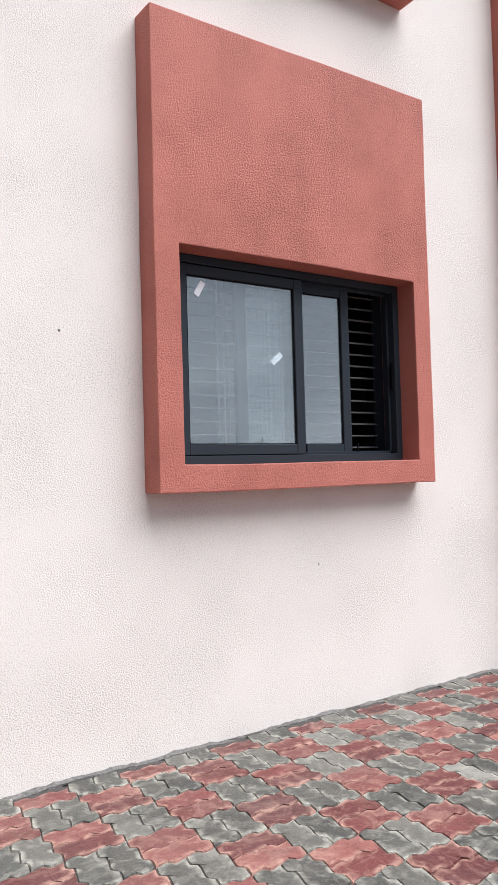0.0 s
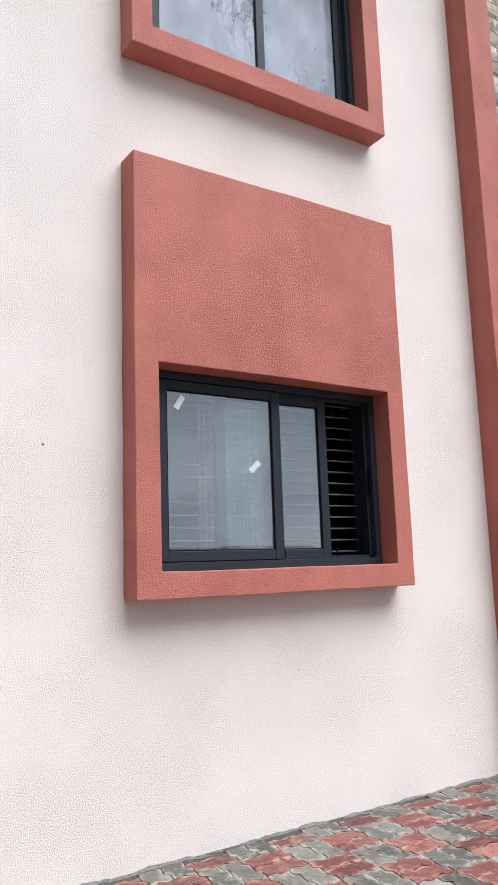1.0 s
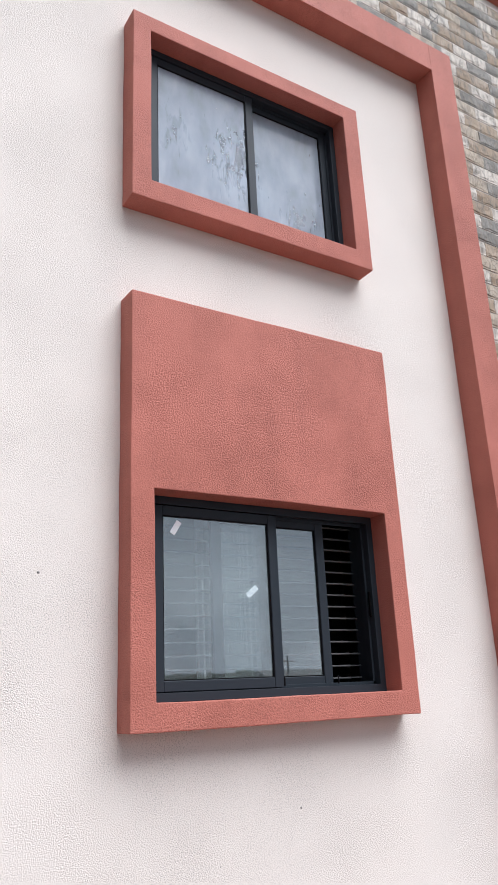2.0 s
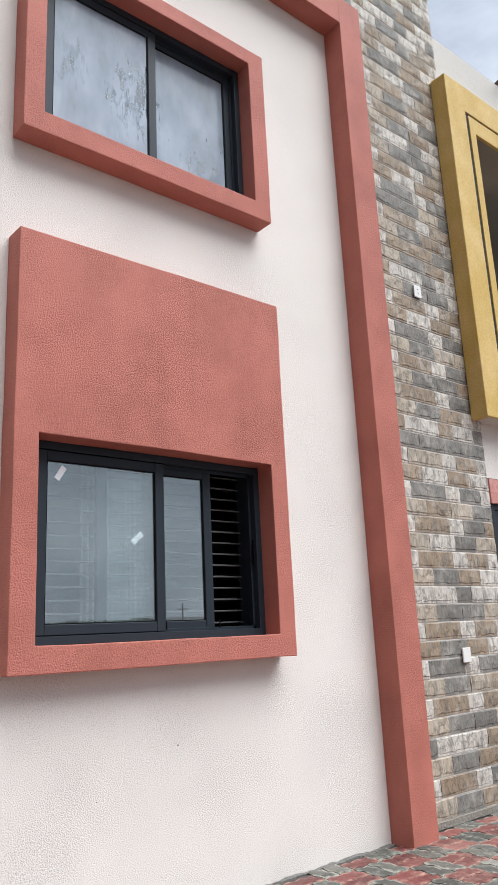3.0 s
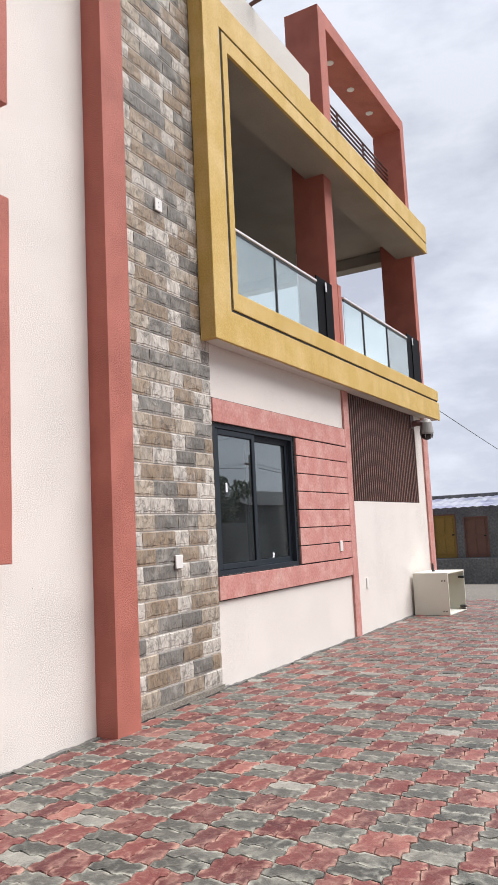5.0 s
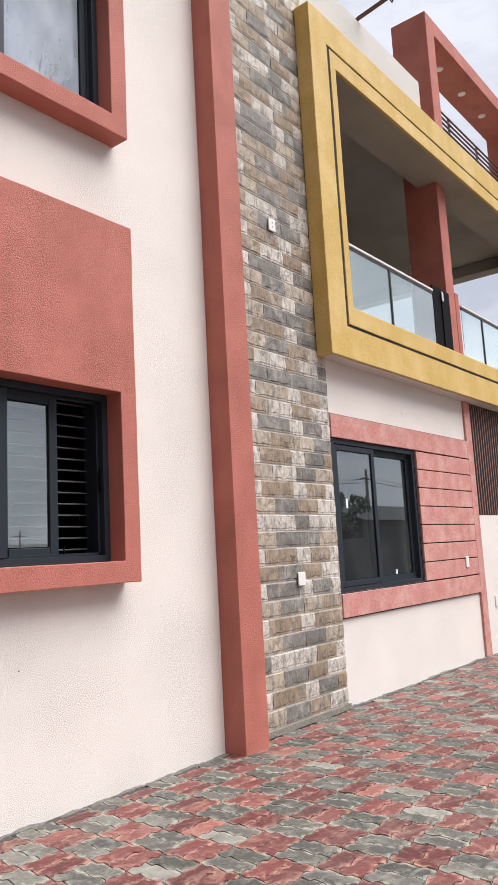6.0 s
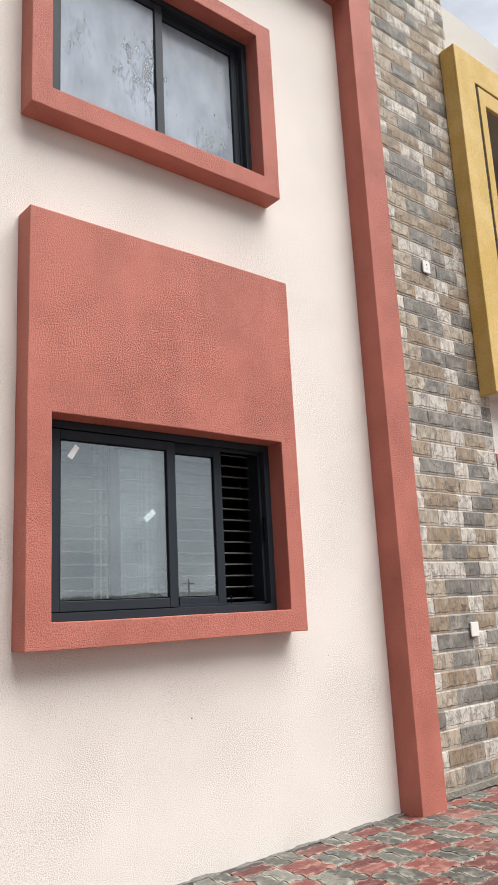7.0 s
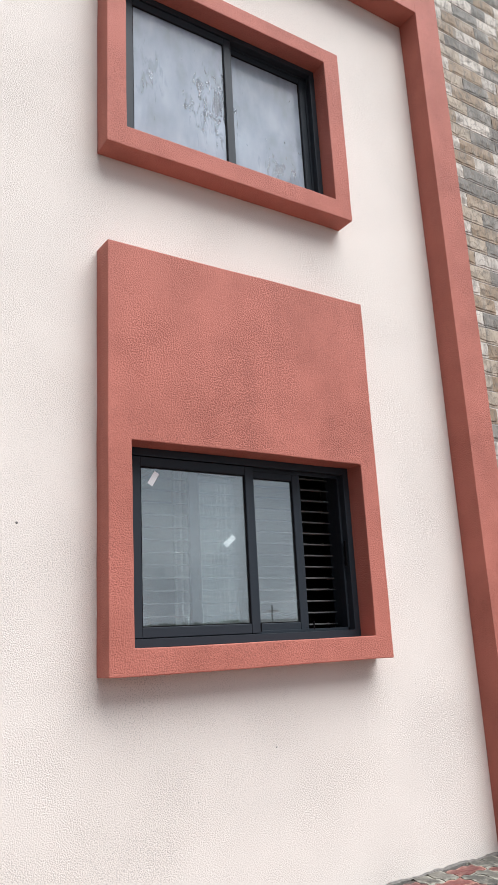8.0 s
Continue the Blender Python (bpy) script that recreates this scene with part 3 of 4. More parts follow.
def curtain(x0, x1, z0, z1, y, label):
    bm = bmesh.new()
    n = 90
    cols = []
    for k in range(n + 1):
        x = x0 + (x1 - x0) * k / n
        d = 0.022 * math.sin(k * 0.62 + 0.7 * math.sin(k * 0.21)) + 0.008 * math.sin(k * 1.9)
        cols.append([bm.verts.new((x, y + d * (0.7 + 0.5 * j), z1 + (z0 - z1) * j)) for j in (0, 0.5, 1.0)])
    for a, b in zip(cols, cols[1:]):
        for j in range(2):
            bm.faces.new([a[j], b[j], b[j + 1], a[j + 1]])
    bmesh.ops.solidify(bm, geom=bm.faces[:], thickness=0.002)
    c = part("curtain", bm, M_CURTAIN)
    return tagged(c, label, "curtain")


curtain(2.6, 3.0, 0.052, 2.7, 0.29, "pale grey curtain hanging behind the ground-floor window")

# stickers left on the panes
for x, z, y, tilt, l in ((2.322, 2.330, -0.003, -32, 0.085), (2.813, 1.994, 0.0065, -50, 0.085)):
    bm = solid((-0.017, 0.017, -0.001, 0.0005, -l / 2, l / 2), bevel=0.0)
    o = part("sticker", bm, M_TAPE, None)
    o.matrix_world = pose(x, y, z, 0, -tilt, 0)
    tagged(o, "small white paper sticker on the window glass", "sticker", "stickers on the glass")
for x, z, y, l, tilt in ((6.771, 1.845, 0.019, 0.09, -2), (7.766, 1.134, 0.066, 0.075, 14)):
    o = part("sticker", solid((-0.017, 0.017, -0.001, 0.0005, -l / 2, l / 2), bevel=0.0), M_TAPE)
    o.matrix_world = pose(x, y, z, 0, tilt, 0)
    tagged(o, "small white paper sticker on the window glass", "sticker", "stickers on the glass")

# wooden ladder leaning in the room behind the dark window
ladder = thing("ladder", (6.95, 0.55, 0.05), "rough wooden ladder leaning indoors behind the dark window", "ladder")
A = (6.95, 0.55, 0.05)
foot, head_at = Vector((7.25, 0.75, 0.05)), Vector((6.72, 0.34, 2.05))
for dx in (0.0, 0.36):
    part("side_rail", rod([foot + Vector((dx, 0, 0)), head_at + Vector((dx * 0.8, 0, 0))], 0.026, 8, A), M_PLANK, ladder)
for k in range(7):
    q = foot.lerp(head_at, 0.1 + 0.13 * k)
    part("rung", rod([q + Vector((-0.02, 0, 0)), q + Vector((0.36, 0, 0))], 0.017, 8, A), M_PLANK, ladder)

# ---- salmon boards round the right window ----
boards = thing("board_cladding", (8.1, 0, 0.8), "salmon painted boards round the window with dark joints", "wall cladding")
A = (8.1, 0, 0.8)
# dark joints; past the outer boards the sheet draws their shadow lines
part("backing", pierced(STONE_X + 0.02, 9.763, 0.776, 2.702, -0.008, 0.0, [RGT], at=A), M_GROOVE, boards)


def board(x0, x1, z0, z1):
    part("board", pierced(x0, x1, z0, z1, -0.03, -0.008, [], 0.0016, A, 0.004, 0.35), M_PINK, boards)


board(STONE_X + 0.02, 9.76, 2.468, 2.692)
board(STONE_X + 0.02, 9.76, 0.788, 1.002)
lines = [1.012, 1.22, 1.425, 1.632, 1.84, 2.047, 2.253, 2.458]
for a, b in zip(lines, lines[1:]):
    board(8.262, 9.76, a + 0.006, b - 0.006)
for name, x0, x1 in (("pilaster", 9.765, 9.945), ("pilaster", 13.31, 13.57)):
    p = thing(name, ((x0 + x1) / 2, 0, 0), "narrow salmon painted pilaster strip on the cream wall", "pilaster", "pilasters")
    part("strip", pierced(x0, x1, -0.05, 3.25, -0.03, -0.001, [], 0.002, ((x0 + x1) / 2, 0, 0), 0.004, 0.4), M_PINK, p)

# ---- timber screen ----
screen = thing("slatted_screen", (11.4, 0, 1.75), "dark brown vertical slatted screen under the balcony", "screen")
A = (11.4, 0, 1.75)
# near-black sheet that paints the shade between the slats
part("backing", solid((SCR[0], SCR[1], 0.0065, 0.03, SCR[2], SCR[3]), at=A, bevel=0), M_SLAT_SHADE, screen)
slat_mesh = None
for k in range(36):
    x = SCR[0] + 0.04 + k * 0.0832
    if slat_mesh is None:
        first = part("slat", solid((-0.014, 0.014, -0.005, 0.006, 0.004, 1.496), bevel=0.003), M_BROWN, screen)
        slat_mesh = first.data
        first.location = (x - A[0], 0, 0)
    else:
        o = new("slat", slat_mesh)
        o.parent, o.location = screen, (x - A[0], 0, 0)

# ---- balcony: ochre frame, columns, glass railing ----
ochre = thing("balcony_frame", (10.2, YF, 3.25), "ochre yellow painted frame round the balcony with a dark groove", "balcony frame")
A = (10.2, YF, 3.25)
part("outer_band", pierced(6.331, 13.856, 3.2165, 6.823, YF, YF + 0.03, [(6.641, 15, 3.533, 6.512)], 0.003, A, 0.006, 0.4), M_YELLOW, ochre)
part("inner_band", pierced(6.687, 13.826, 3.564, 6.485, YF, YF + 0.035, [(6.789, 15, 3.7445, 6.305)], 0.002, A, 0.005, 0.4), M_YELLOW, ochre)
part("kerb", solid((6.695, 13.8, YF + 0.036, 0.10, 3.567, 3.775), at=A), M_YELLOW, ochre)
part("groove", pierced(6.636, 13.797, 3.523, 6.522, YF + 0.012, YF + 0.05, [(6.695, 13.9, 3.569, 6.48)], at=A), M_GROOVE, ochre)
part("soffit_strip", solid((6.66, 13.84, YF + 0.051, 0.0, 3.222, 3.52), (6.49, 6.659, YF + 0.0305, -0.001, 3.222, 3.52), (6.4025, 6.489, YF + 0.0305, -0.034, 3.222, 3.52), at=A, bevel=0), M_PARAPET, ochre)
part("side_band", solid((6.332, 6.401, YF + 0.0302, -0.034, 3.2175, 6.822), at=A, bevel=0.003), M_YELLOW, ochre)
part("head_band", solid((6.402, 13.85, YF + 0.051, -0.034, 6.53, 6.822), at=A, bevel=0.003), M_YELLOW, ochre)
part("return_beam", solid((13.7, 13.85, 0.001, 3.9, 3.2225, 3.78), at=A), M_YELLOW, ochre)


def column(x, y, w, d, label, mat=M_RED):
    c = thing("balcony_column", (x, y, 3.78), label, "column", "balcony columns")
    A = (x, y, 3.78)
    part("shaft", pierced(x - w / 2, x + w / 2, 3.78, 6.617, y - d / 2, y + d / 2, [], 0.002, A, 0.005, 0.5), mat, c)
    return c


c1 = column(9.96, 0.32, 0.26, 0.48, "terracotta painted square column on the balcony edge")
part("rail_stub", solid((10.092, 10.21, 0.075, 0.2, 3.78, 4.79), at=(9.96, 0.32, 3.78)), M_RED, c1)
column(13.88, 0.37, 0.20, 0.58, "terracotta painted square column on the balcony edge")
column(13.3, 1.95, 0.34, 0.34, "cream painted square column at the back of the balcony", M_WALL)


RY = 0.06


def railing(x0, x1, posts, label):
    at = ((x0 + x1) / 2, RY, 3.78)
    r = thing("glass_railing", at, label, "railing", "balcony railings")
    part("handrail", solid((x0, x1, RY - 0.022, RY + 0.03, 4.602, 4.634), bevel=0.006, at=at), M_STEEL, r)
    part("top_channel", solid((x0, x1, RY - 0.01, RY + 0.012, 4.57, 4.60), bevel=0.002, at=at), M_BLACK, r)
    part("bottom_channel", solid((x0, x1, RY - 0.01, RY + 0.014, 3.78, 3.805), bevel=0.002, at=at), M_BLACK, r)
    stops = [x0, *posts, x1]
    for a, b in zip(stops, stops[1:]):
        g = part("pane", solid((a + 0.004, b - 0.004, RY - 0.004, RY + 0.004, 3.80, 4.575), bevel=0, at=at), M_GLASS_RAIL, r)
        g.visible_shadow = False
    for x in posts:
        part("post", solid((x - 0.016, x + 0.016, RY - 0.014, RY + 0.018, 3.79, 4.585), bevel=0.003, at=at), M_BLACK, r)


railing(6.89, 9.30, [8.14], "glass balcony railing with a pale steel handrail and dark posts")
railing(10.215, 13.05, [10.95, 12.02], "glass balcony railing with a pale steel handrail and dark posts")
for x0, x1 in ((9.31, 9.825), (13.06, 13.775)):
    at = (x0, RY, 3.78)
    e = thing("railing_end_panel", at, "black glossy end panel of the railing beside a column", "railing panel", "railing end panels")
    part("panel", solid((x0, x1, RY - 0.008, RY + 0.008, 3.785, 4.70), at=at, bevel=0.002), M_RUBBER, e)
    part("mullion", solid((x0 + 0.24, x0 + 0.27, RY - 0.02, RY - 0.009, 3.785, 4.62), at=at, bevel=0.002), M_RUBBER, e)
    part("clamp", solid((x0 + 0.235, x0 + 0.275, RY - 0.034, RY - 0.021, 4.53, 4.66), at=at, bevel=0.004), M_STEEL, e)

# recessed lamps under the balcony ceiling
for x, y in ((8.6, 1.0), (11.3, 1.0), (8.2, 2.4)):
    d = thing("ceiling_lamp", (x, y, 6.62), "small round recessed ceiling lamp, unlit", "ceiling lamp", "recessed ceiling lamps")
    part("ring", lathe([(0.075, 0), (0.07, -0.012), (0.05, -0.012)], (0, 0, 0)), M_WHITE, d)
    part("lens", lathe([(0.05, -0.0135), (0.03, -0.016)], (0, 0, 0)), M_LAMP, d)

# ---- roof portal ----
portal = thing("roof_portal", (11.7, 0, 6.9), "terracotta painted portal frame standing on the roof edge", "roof portal")
A = (11.7, 0, 6.9)
part("arch", pierced(9.79, 13.60, 6.9, 8.825, 0.0, 0.53, [(10.05, 13.40, 6.5, 8.585)], 0.003, A, 0.008, 0.5), M_RED, portal)
part("cheek", solid((9.37, 9.79, 0.02, 0.30, 6.9, 7.05), at=A), M_RED, portal)
for x in (10.83, 11.69, 12.55):
    d = thing("portal_lamp", (x, 0.275, 8.585), "small round recessed lamp in the portal soffit, unlit", "recessed lamp", "portal lamps")
    part("ring", lathe([(0.062, 0), (0.06, -0.01), (0.042, -0.012)], (0, 0, 0)), M_WHITE, d)
    part("lens", lathe([(0.041, -0.0135), (0.02, -0.016)], (0, 0, 0)), M_LAMP, d)
rails = thing("roof_railing", (11.7, 0.3, 6.9), "dark maroon metal railing of parallel bars between the portal legs", "railing")
A = (11.7, 0.3, 6.9)
for k in range(5):
    z = 7.53 + 0.086 * k
    part("rail", rod([(10.052, 0.3, z), (13.398, 0.3, z)], 0.015, 8, A), M_RAIL, rails)
for x in (11.15, 12.27):
    part("post", rod([(x, 0.335, 6.9), (x, 0.335, 7.93)], 0.018, 8, A), M_RAIL, rails)
structure("parapet_rear", solid((6.5, 14.15, 7.4, 7.58, 6.9, 7.6)), M_WALL, "cream rear roof parapet", "parapet")

# ---- floodlight on an arm over the parapet ----
flood = thing("floodlight", (7.8, 0.0, 7.52), "black floodlight on a brown steel arm over the parapet", "floodlight")
A = (7.8, 0.0, 7.52)
part("arm", rod([(7.8, 0.12, 7.53), (7.8, 0.0, 7.575), (7.8, -0.38, 7.63)], 0.025, 10, A), M_RAIL, flood)
UPW = Vector((0, -math.cos(radians(56)), math.sin(radians(56))))
tip = Vector((7.8, -0.37, 7.625))
part("bracket", rod([tip + UPW * 0.16 + Vector((-0.112, 0, 0)), tip + UPW * 0.02 + Vector((-0.112, 0, 0)), tip + UPW * 0.02 + Vector((0.112, 0, 0)),
                     tip + UPW * 0.16 + Vector((0.112, 0, 0))], 0.009, 6, A), M_BLACK, flood)
head = part("housing", solid((-0.10, 0.10, -0.14, 0.14, -0.03, 0.03), bevel=0.012), M_BLACK, flood)
head.location, head.rotation_euler = tip + UPW * 0.19 - Vector(A), (radians(-56), 0, 0)
part("lens", solid((-0.088, 0.088, -0.125, 0.125, -0.036, -0.031), bevel=0.002), M_LENS, head)
for k in range(5):
    part("cooling_fin", solid((-0.08 + 0.036 * k, -0.074 + 0.036 * k, -0.1, 0.1, 0.03, 0.05), bevel=0.001), M_BLACK, head)

# ---- dome camera under the balcony corner ----
DX, DY, DZ = 12.90, -0.22, 2.91
A = (DX, -0.03, 3.0)
dome = thing("dome_camera", A, "grey-white dome security camera on an elbow bracket", "security camera")
part("bracket", rod([(DX - 0.10, 0.0, 3.06), (DX - 0.08, -0.08, 3.08), (DX - 0.02, -0.17, 3.08), (DX, DY, 3.05)], 0.05, 12, A), M_RAIL, dome)
part("wall_plate", solid((DX - 0.20, DX - 0.02, -0.018, 0.0, 2.99, 3.21), at=A), M_RAIL, dome)
part("housing", lathe([(0.02, 0.24), (0.065, 0.225), (0.095, 0.17), (0.105, 0.08), (0.115, 0.0), (0.11, -0.03)], (DX, DY, DZ), at=A), M_GREY, dome)
cover = part("lens_dome", lathe([(0.098, -0.03), (0.09, -0.07), (0.06, -0.105), (0.02, -0.12)], (DX, DY, DZ), at=A), M_BLACK, dome)
for k in range(6):
    a = k * math.pi / 3
    p0 = (DX + 0.101 * math.cos(a), DY + 0.101 * math.sin(a), DZ - 0.035)
    p1 = (DX + 0.09 * math.cos(a), DY + 0.09 * math.sin(a), DZ - 0.09)
    part("rib", rod([p0, p1], 0.008, 6, A), M_GREY, cover)


# ---- switch plates on the wall ----
def plate(x, y, z, w, h, holes, label):
    s = thing("socket_plate", (x, y, z), label, "socket", "socket plates")
    lid = part("cover", solid((-w / 2, w / 2, -0.014, 0, -h / 2, h / 2), bevel=0.004), M_WHITE, s)
    for dx, dz in holes:
        part("hole", solid((dx - 0.004, dx + 0.004, -0.0155, -0.0142, dz - 0.006, dz + 0.006), bevel=0), M_GROOVE, lid)


plate(5.712, -0.036, 4.316, 0.10, 0.118, ((0.0, 0.018), (0.0, -0.02)), "white double socket plate on the stone cladding")
plate(5.84, -0.036, 1.182, 0.105, 0.115, (), "blank white plate on the stone cladding")
plate(9.40, -0.03, 1.175, 0.085, 0.13, (), "blank white plate on the salmon boards")
plate(10.30, -0.001, 0.64, 0.07, 0.14, (), "blank white plate on the cream wall")


# ---- discarded cabinet carcass at the end of the wall ----
def cabinet():
    m = pose(12.16, -0.1, 0.0, 0, 0, -4)
    c = tagged(new("cabinet"), "open white kitchen cabinet carcass with bare hinges", "cabinet")
    c.matrix_world = m
    W, D, H = 0.78, 0.50, 0.64
    side = part("side_panel", solid((0, 0.018, -D, 0.06, 0, H), bevel=0.002), M_CABINET, c)
    other = part("side_panel", solid((W - 0.018, W, -D, 0.06, 0, H), bevel=0.002), M_CABINET, c)
    part("top_panel", solid((0.019, W - 0.019, -D, 0.06, H - 0.018, H), bevel=0.002), M_CABINET, c)
    part("bottom_panel", solid((0.019, W - 0.019, -D, 0.06, 0.002, 0.02), bevel=0.002), M_CABINET, c)
    part("back_panel", solid((0.019, W - 0.019, 0.05, 0.058, 0.021, H - 0.019), bevel=0.001), M_CABINET, c)
    for z in (0.06, H - 0.12):
        for dy in (-0.03, -0.075):
            part("bolt_hole", lathe([(0.012, 0.001), (0.004, 0.0014)], (0, 0, 0), "z", 8), M_BLACK, side).matrix_local = pose(-0.0003, -D + 0.02 - dy - 0.0, z, 0, -90, 0)
    for z in (0.05, H - 0.13):
        part("hinge", solid((W - 0.10, W - 0.019, -D - 0.02, -D + 0.07, z, z + 0.035), bevel=0.006), M_BLACK, other)
    part("loose_bracket", solid((0.34, 0.36, -0.16, -0.13, H, H + 0.13), (0.34, 0.42, -0.16, -0.13, H, H + 0.018), bevel=0.003), M_BLACK, c)


cabinet()


# ---- outbuilding beyond the yard ----
def outbuilding():
    at = (34, 4, -1.3)
    b = thing("outbuilding", at, "low grey rendered outbuilding with a patched sheet roof", "outbuilding")
    door = (4.92, 5.86, -0.15, 1.70)
    bm = pierced(-6, 11, -1.3, 2.05, 0, 0.2, [(-door[1], -door[0], door[2], door[3]), (-4.5, -3.55, -0.15, 1.55)])
    bmesh.ops.transform(bm, matrix=Matrix.Rotation(radians(-90), 4, "Z"), verts=bm.verts[:])
    bmesh.ops.translate(bm, vec=(34 - at[0], -at[1], -at[2]), verts=bm.verts[:])
    part("wall", bm, M_CONCRETE, b)
    part("plinth", solid((33.6, 34, -11, 6, -1.35, -0.18), at=at, bevel=0.02), M_CONCRETE, b)
    r = bmesh.new()
    n = 170
    rows = []
    for k in range(n + 1):
        y = -11.4 + 18.0 * k / n
        d = 0.02 * math.sin(k * 1.7)
        rows.append([r.verts.new((33.4 - at[0], y - at[1], 2.02 + d - at[2])), r.verts.new((36.6 - at[0], y - at[1], 2.52 + d - at[2]))])
    for a, c in zip(rows, rows[1:]):
        r.faces.new([a[0], c[0], c[1], a[1]])
    bmesh.ops.solidify(r, geom=r.faces[:], thickness=0.012)
    part("roof", r, M_SHEET, b)
    part("rear_parapet", solid((36.61, 36.8, -11.4, 6.6, -1.3, 2.68), at=at, bevel=0.01), M_CONCRETE, b)
    for (y0, y1, z0, z1), mat, name in ((door, M_DOOR_Y, "door"), ((3.55, 4.5, -0.15, 1.55), M_BROWN, "door")):
        dr = part(name, solid((34.06, 34.1, y0, y1, z0, z1), at=at), mat, b)
        w, h = y1 - y0, z1 - z0
        for i in (0, 1):
            for j in (0, 1):
                a0 = y0 + w * (0.1 + 0.43 * i)
                c0 = z0 + h * (0.08 + 0.48 * j)
                part("door_panel", solid((34.035, 34.058, a0, a0 + w * 0.36, c0, c0 + h * 0.38), at=at, bevel=0.012), mat, dr)
        part("door_handle", solid((34.0, 34.04, y0 + 0.06, y0 + 0.16, z0 + h * 0.52, z0 + h * 0.55), at=at), M_BLACK, dr)
        part("door_frame", solid((33.985, 34.02, y0 - 0.05, y0, z0, z1 + 0.05), (33.985, 34.02, y1, y1 + 0.05, z0, z1 + 0.05),
                                 (33.985, 34.02, y0, y1, z1, z1 + 0.05), at=at), M_BROWN, dr)


outbuilding()

# ---- across the yard, seen only in the windows: boundary wall, sheds, trees, poles and wires ----
structure("wall_boundary", solid((-40, 60, -17.2, -17.0, -1.4, 1.9)), M_CONCRETE, "grey block boundary wall across the yard")


def shed(x, y, w, d, h, label):
    at = (x, y, -0.1)
    s = thing("shed", at, label, "shed", "sheds across the yard")
    part("wall", solid((x - w / 2, x + w / 2, y - d / 2, y + d / 2, -0.4, h), at=at), M_CONCRETE, s)
    bm = bmesh.new()
    o = 0.4
    c = [(-w / 2 - o, -d / 2 - o, h), (w / 2 + o, -d / 2 - o, h), (w / 2 + o, d / 2 + o, h), (-w / 2 - o, d / 2 + o, h), (-w / 2 - o, 0, h + 1.1), (w / 2 + o, 0, h + 1.1)]
    v = [bm.verts.new((p[0], p[1], p[2] + 0.1)) for p in c]
    for f in ((0, 1, 5, 4), (2, 3, 4, 5), (0, 4, 3), (1, 2, 5), (3, 2, 1, 0)):
        bm.faces.new([v[i] for i in f])
    part("roof", bm, M_ROOF, s)


shed(47, -62, 8, 5, 2.4, "low rendered shed with a dark pitched roof")
shed(42.5, -20, 10, 5, 2.9, "low rendered shed with a dark pitched roof")


def tree(x, y, h, seed):
    rng = random.Random(seed)
    t = thing("tree", (x, y, -0.2), "dark green leafy tree beyond the boundary wall", "tree", "trees beyond the wall")
    part("trunk", rod([(0, 0, 0), (0.1, 0.05, h * 0.3), (0.0, 0.1, h * 0.55)], [0.22, 0.17, 0.1], 8), M_BARK, t)
    for k in range(5):
        a = k * 1.26 + rng.random()
        part("limb", rod([(0.05, 0.05, h * (0.3 + 0.05 * k)), (math.cos(a) * h * 0.16, math.sin(a) * h * 0.16, h * 0.6),
                          (math.cos(a) * h * 0.28, math.sin(a) * h * 0.28, h * 0.75)], [0.09, 0.06, 0.03], 6), M_BARK, t)
    verts, faces = [], []
    clumps = [(rng.gauss(0, h * 0.2), rng.gauss(0, h * 0.2), h * (0.55 + 0.4 * rng.random()), h * (0.07 + 0.09 * rng.random())) for _ in range(54)]
    for cx, cy, cz, r in clumps:
        for _ in range(120):
            d = Vector((rng.gauss(0, 1), rng.gauss(0, 1), rng.gauss(0, 0.7))).normalized() * r * (0.5 + 0.6 * rng.random())
            p = Vector((cx, cy, cz)) + d
            u = Vector((rng.gauss(0, 1), rng.gauss(0, 1), rng.gauss(0, 1))).normalized()
            w = u.orthogonal().normalized()
            s = 0.11 + 0.09 * rng.random()
            b = len(verts)
            verts += [p - u * s, p + w * s * 0.45, p + u * s, p - w * s * 0.45]
            faces.append((b, b + 1, b + 2, b + 3))
    me = bpy.data.meshes.new("crown")
    me.from_pydata([tuple(v) for v in verts], [], faces)
    me.materials.append(M_LEAF)
    crown = new("crown", me)
    crown.parent = t


for k, (x, y, h) in enumerate(((20, -62, 3.6), (24, -64, 3.3), (27.5, -61, 3.8), (30.5, -63, 3.4), (33, -62, 3.4), (33.5, -19.5, 4.6), (35.6, -19.0, 4.3), (36, -64, 3.4), (38.5, -62, 3.4), (41.5, -63, 3.6))):
    tree(x, y, h, k)


def pole(x, y, h):
    p = thing("utility_pole", (x, y, -0.4), "grey utility pole with a short cross-arm", "utility pole", "utility poles")
    part("shaft", rod([(0, 0, 0), (0, 0, h)], [0.13, 0.08], 10), M_CONCRETE, p)
    part("cross_arm", solid((-0.7, 0.7, -0.05, 0.05, h - 0.6, h - 0.5)), M_BROWN, p)


pole(23.0, -18.6, 6.4)
pole(45.0, -60.0, 5.2)
pole(40.3, -18.6, 6.4)
pole(60.0, -18.6, 6.4)
for d in (-0.6, 0.0, 0.6):
    pts = [(23 + 37 * i / 24, -18.6 + d * 0.05, 5.505 - 0.35 * abs(d) - 0.4 * abs(math.sin(math.pi * i / 12))) for i in range(25)]
    tagged(part("overhead_wire", rod(pts, 0.012, 5), M_BLACK), "black overhead wire strung between the poles", "wire", "overhead wires")

A0, A1 = Vector((14.00, 0.20, 3.72)), Vector((33.60, -0.39, 2.12))
sag = [A0.lerp(A1, k / 12) - Vector((0, 0, 0.12 * math.sin(math.pi * k / 12))) for k in range(13)]
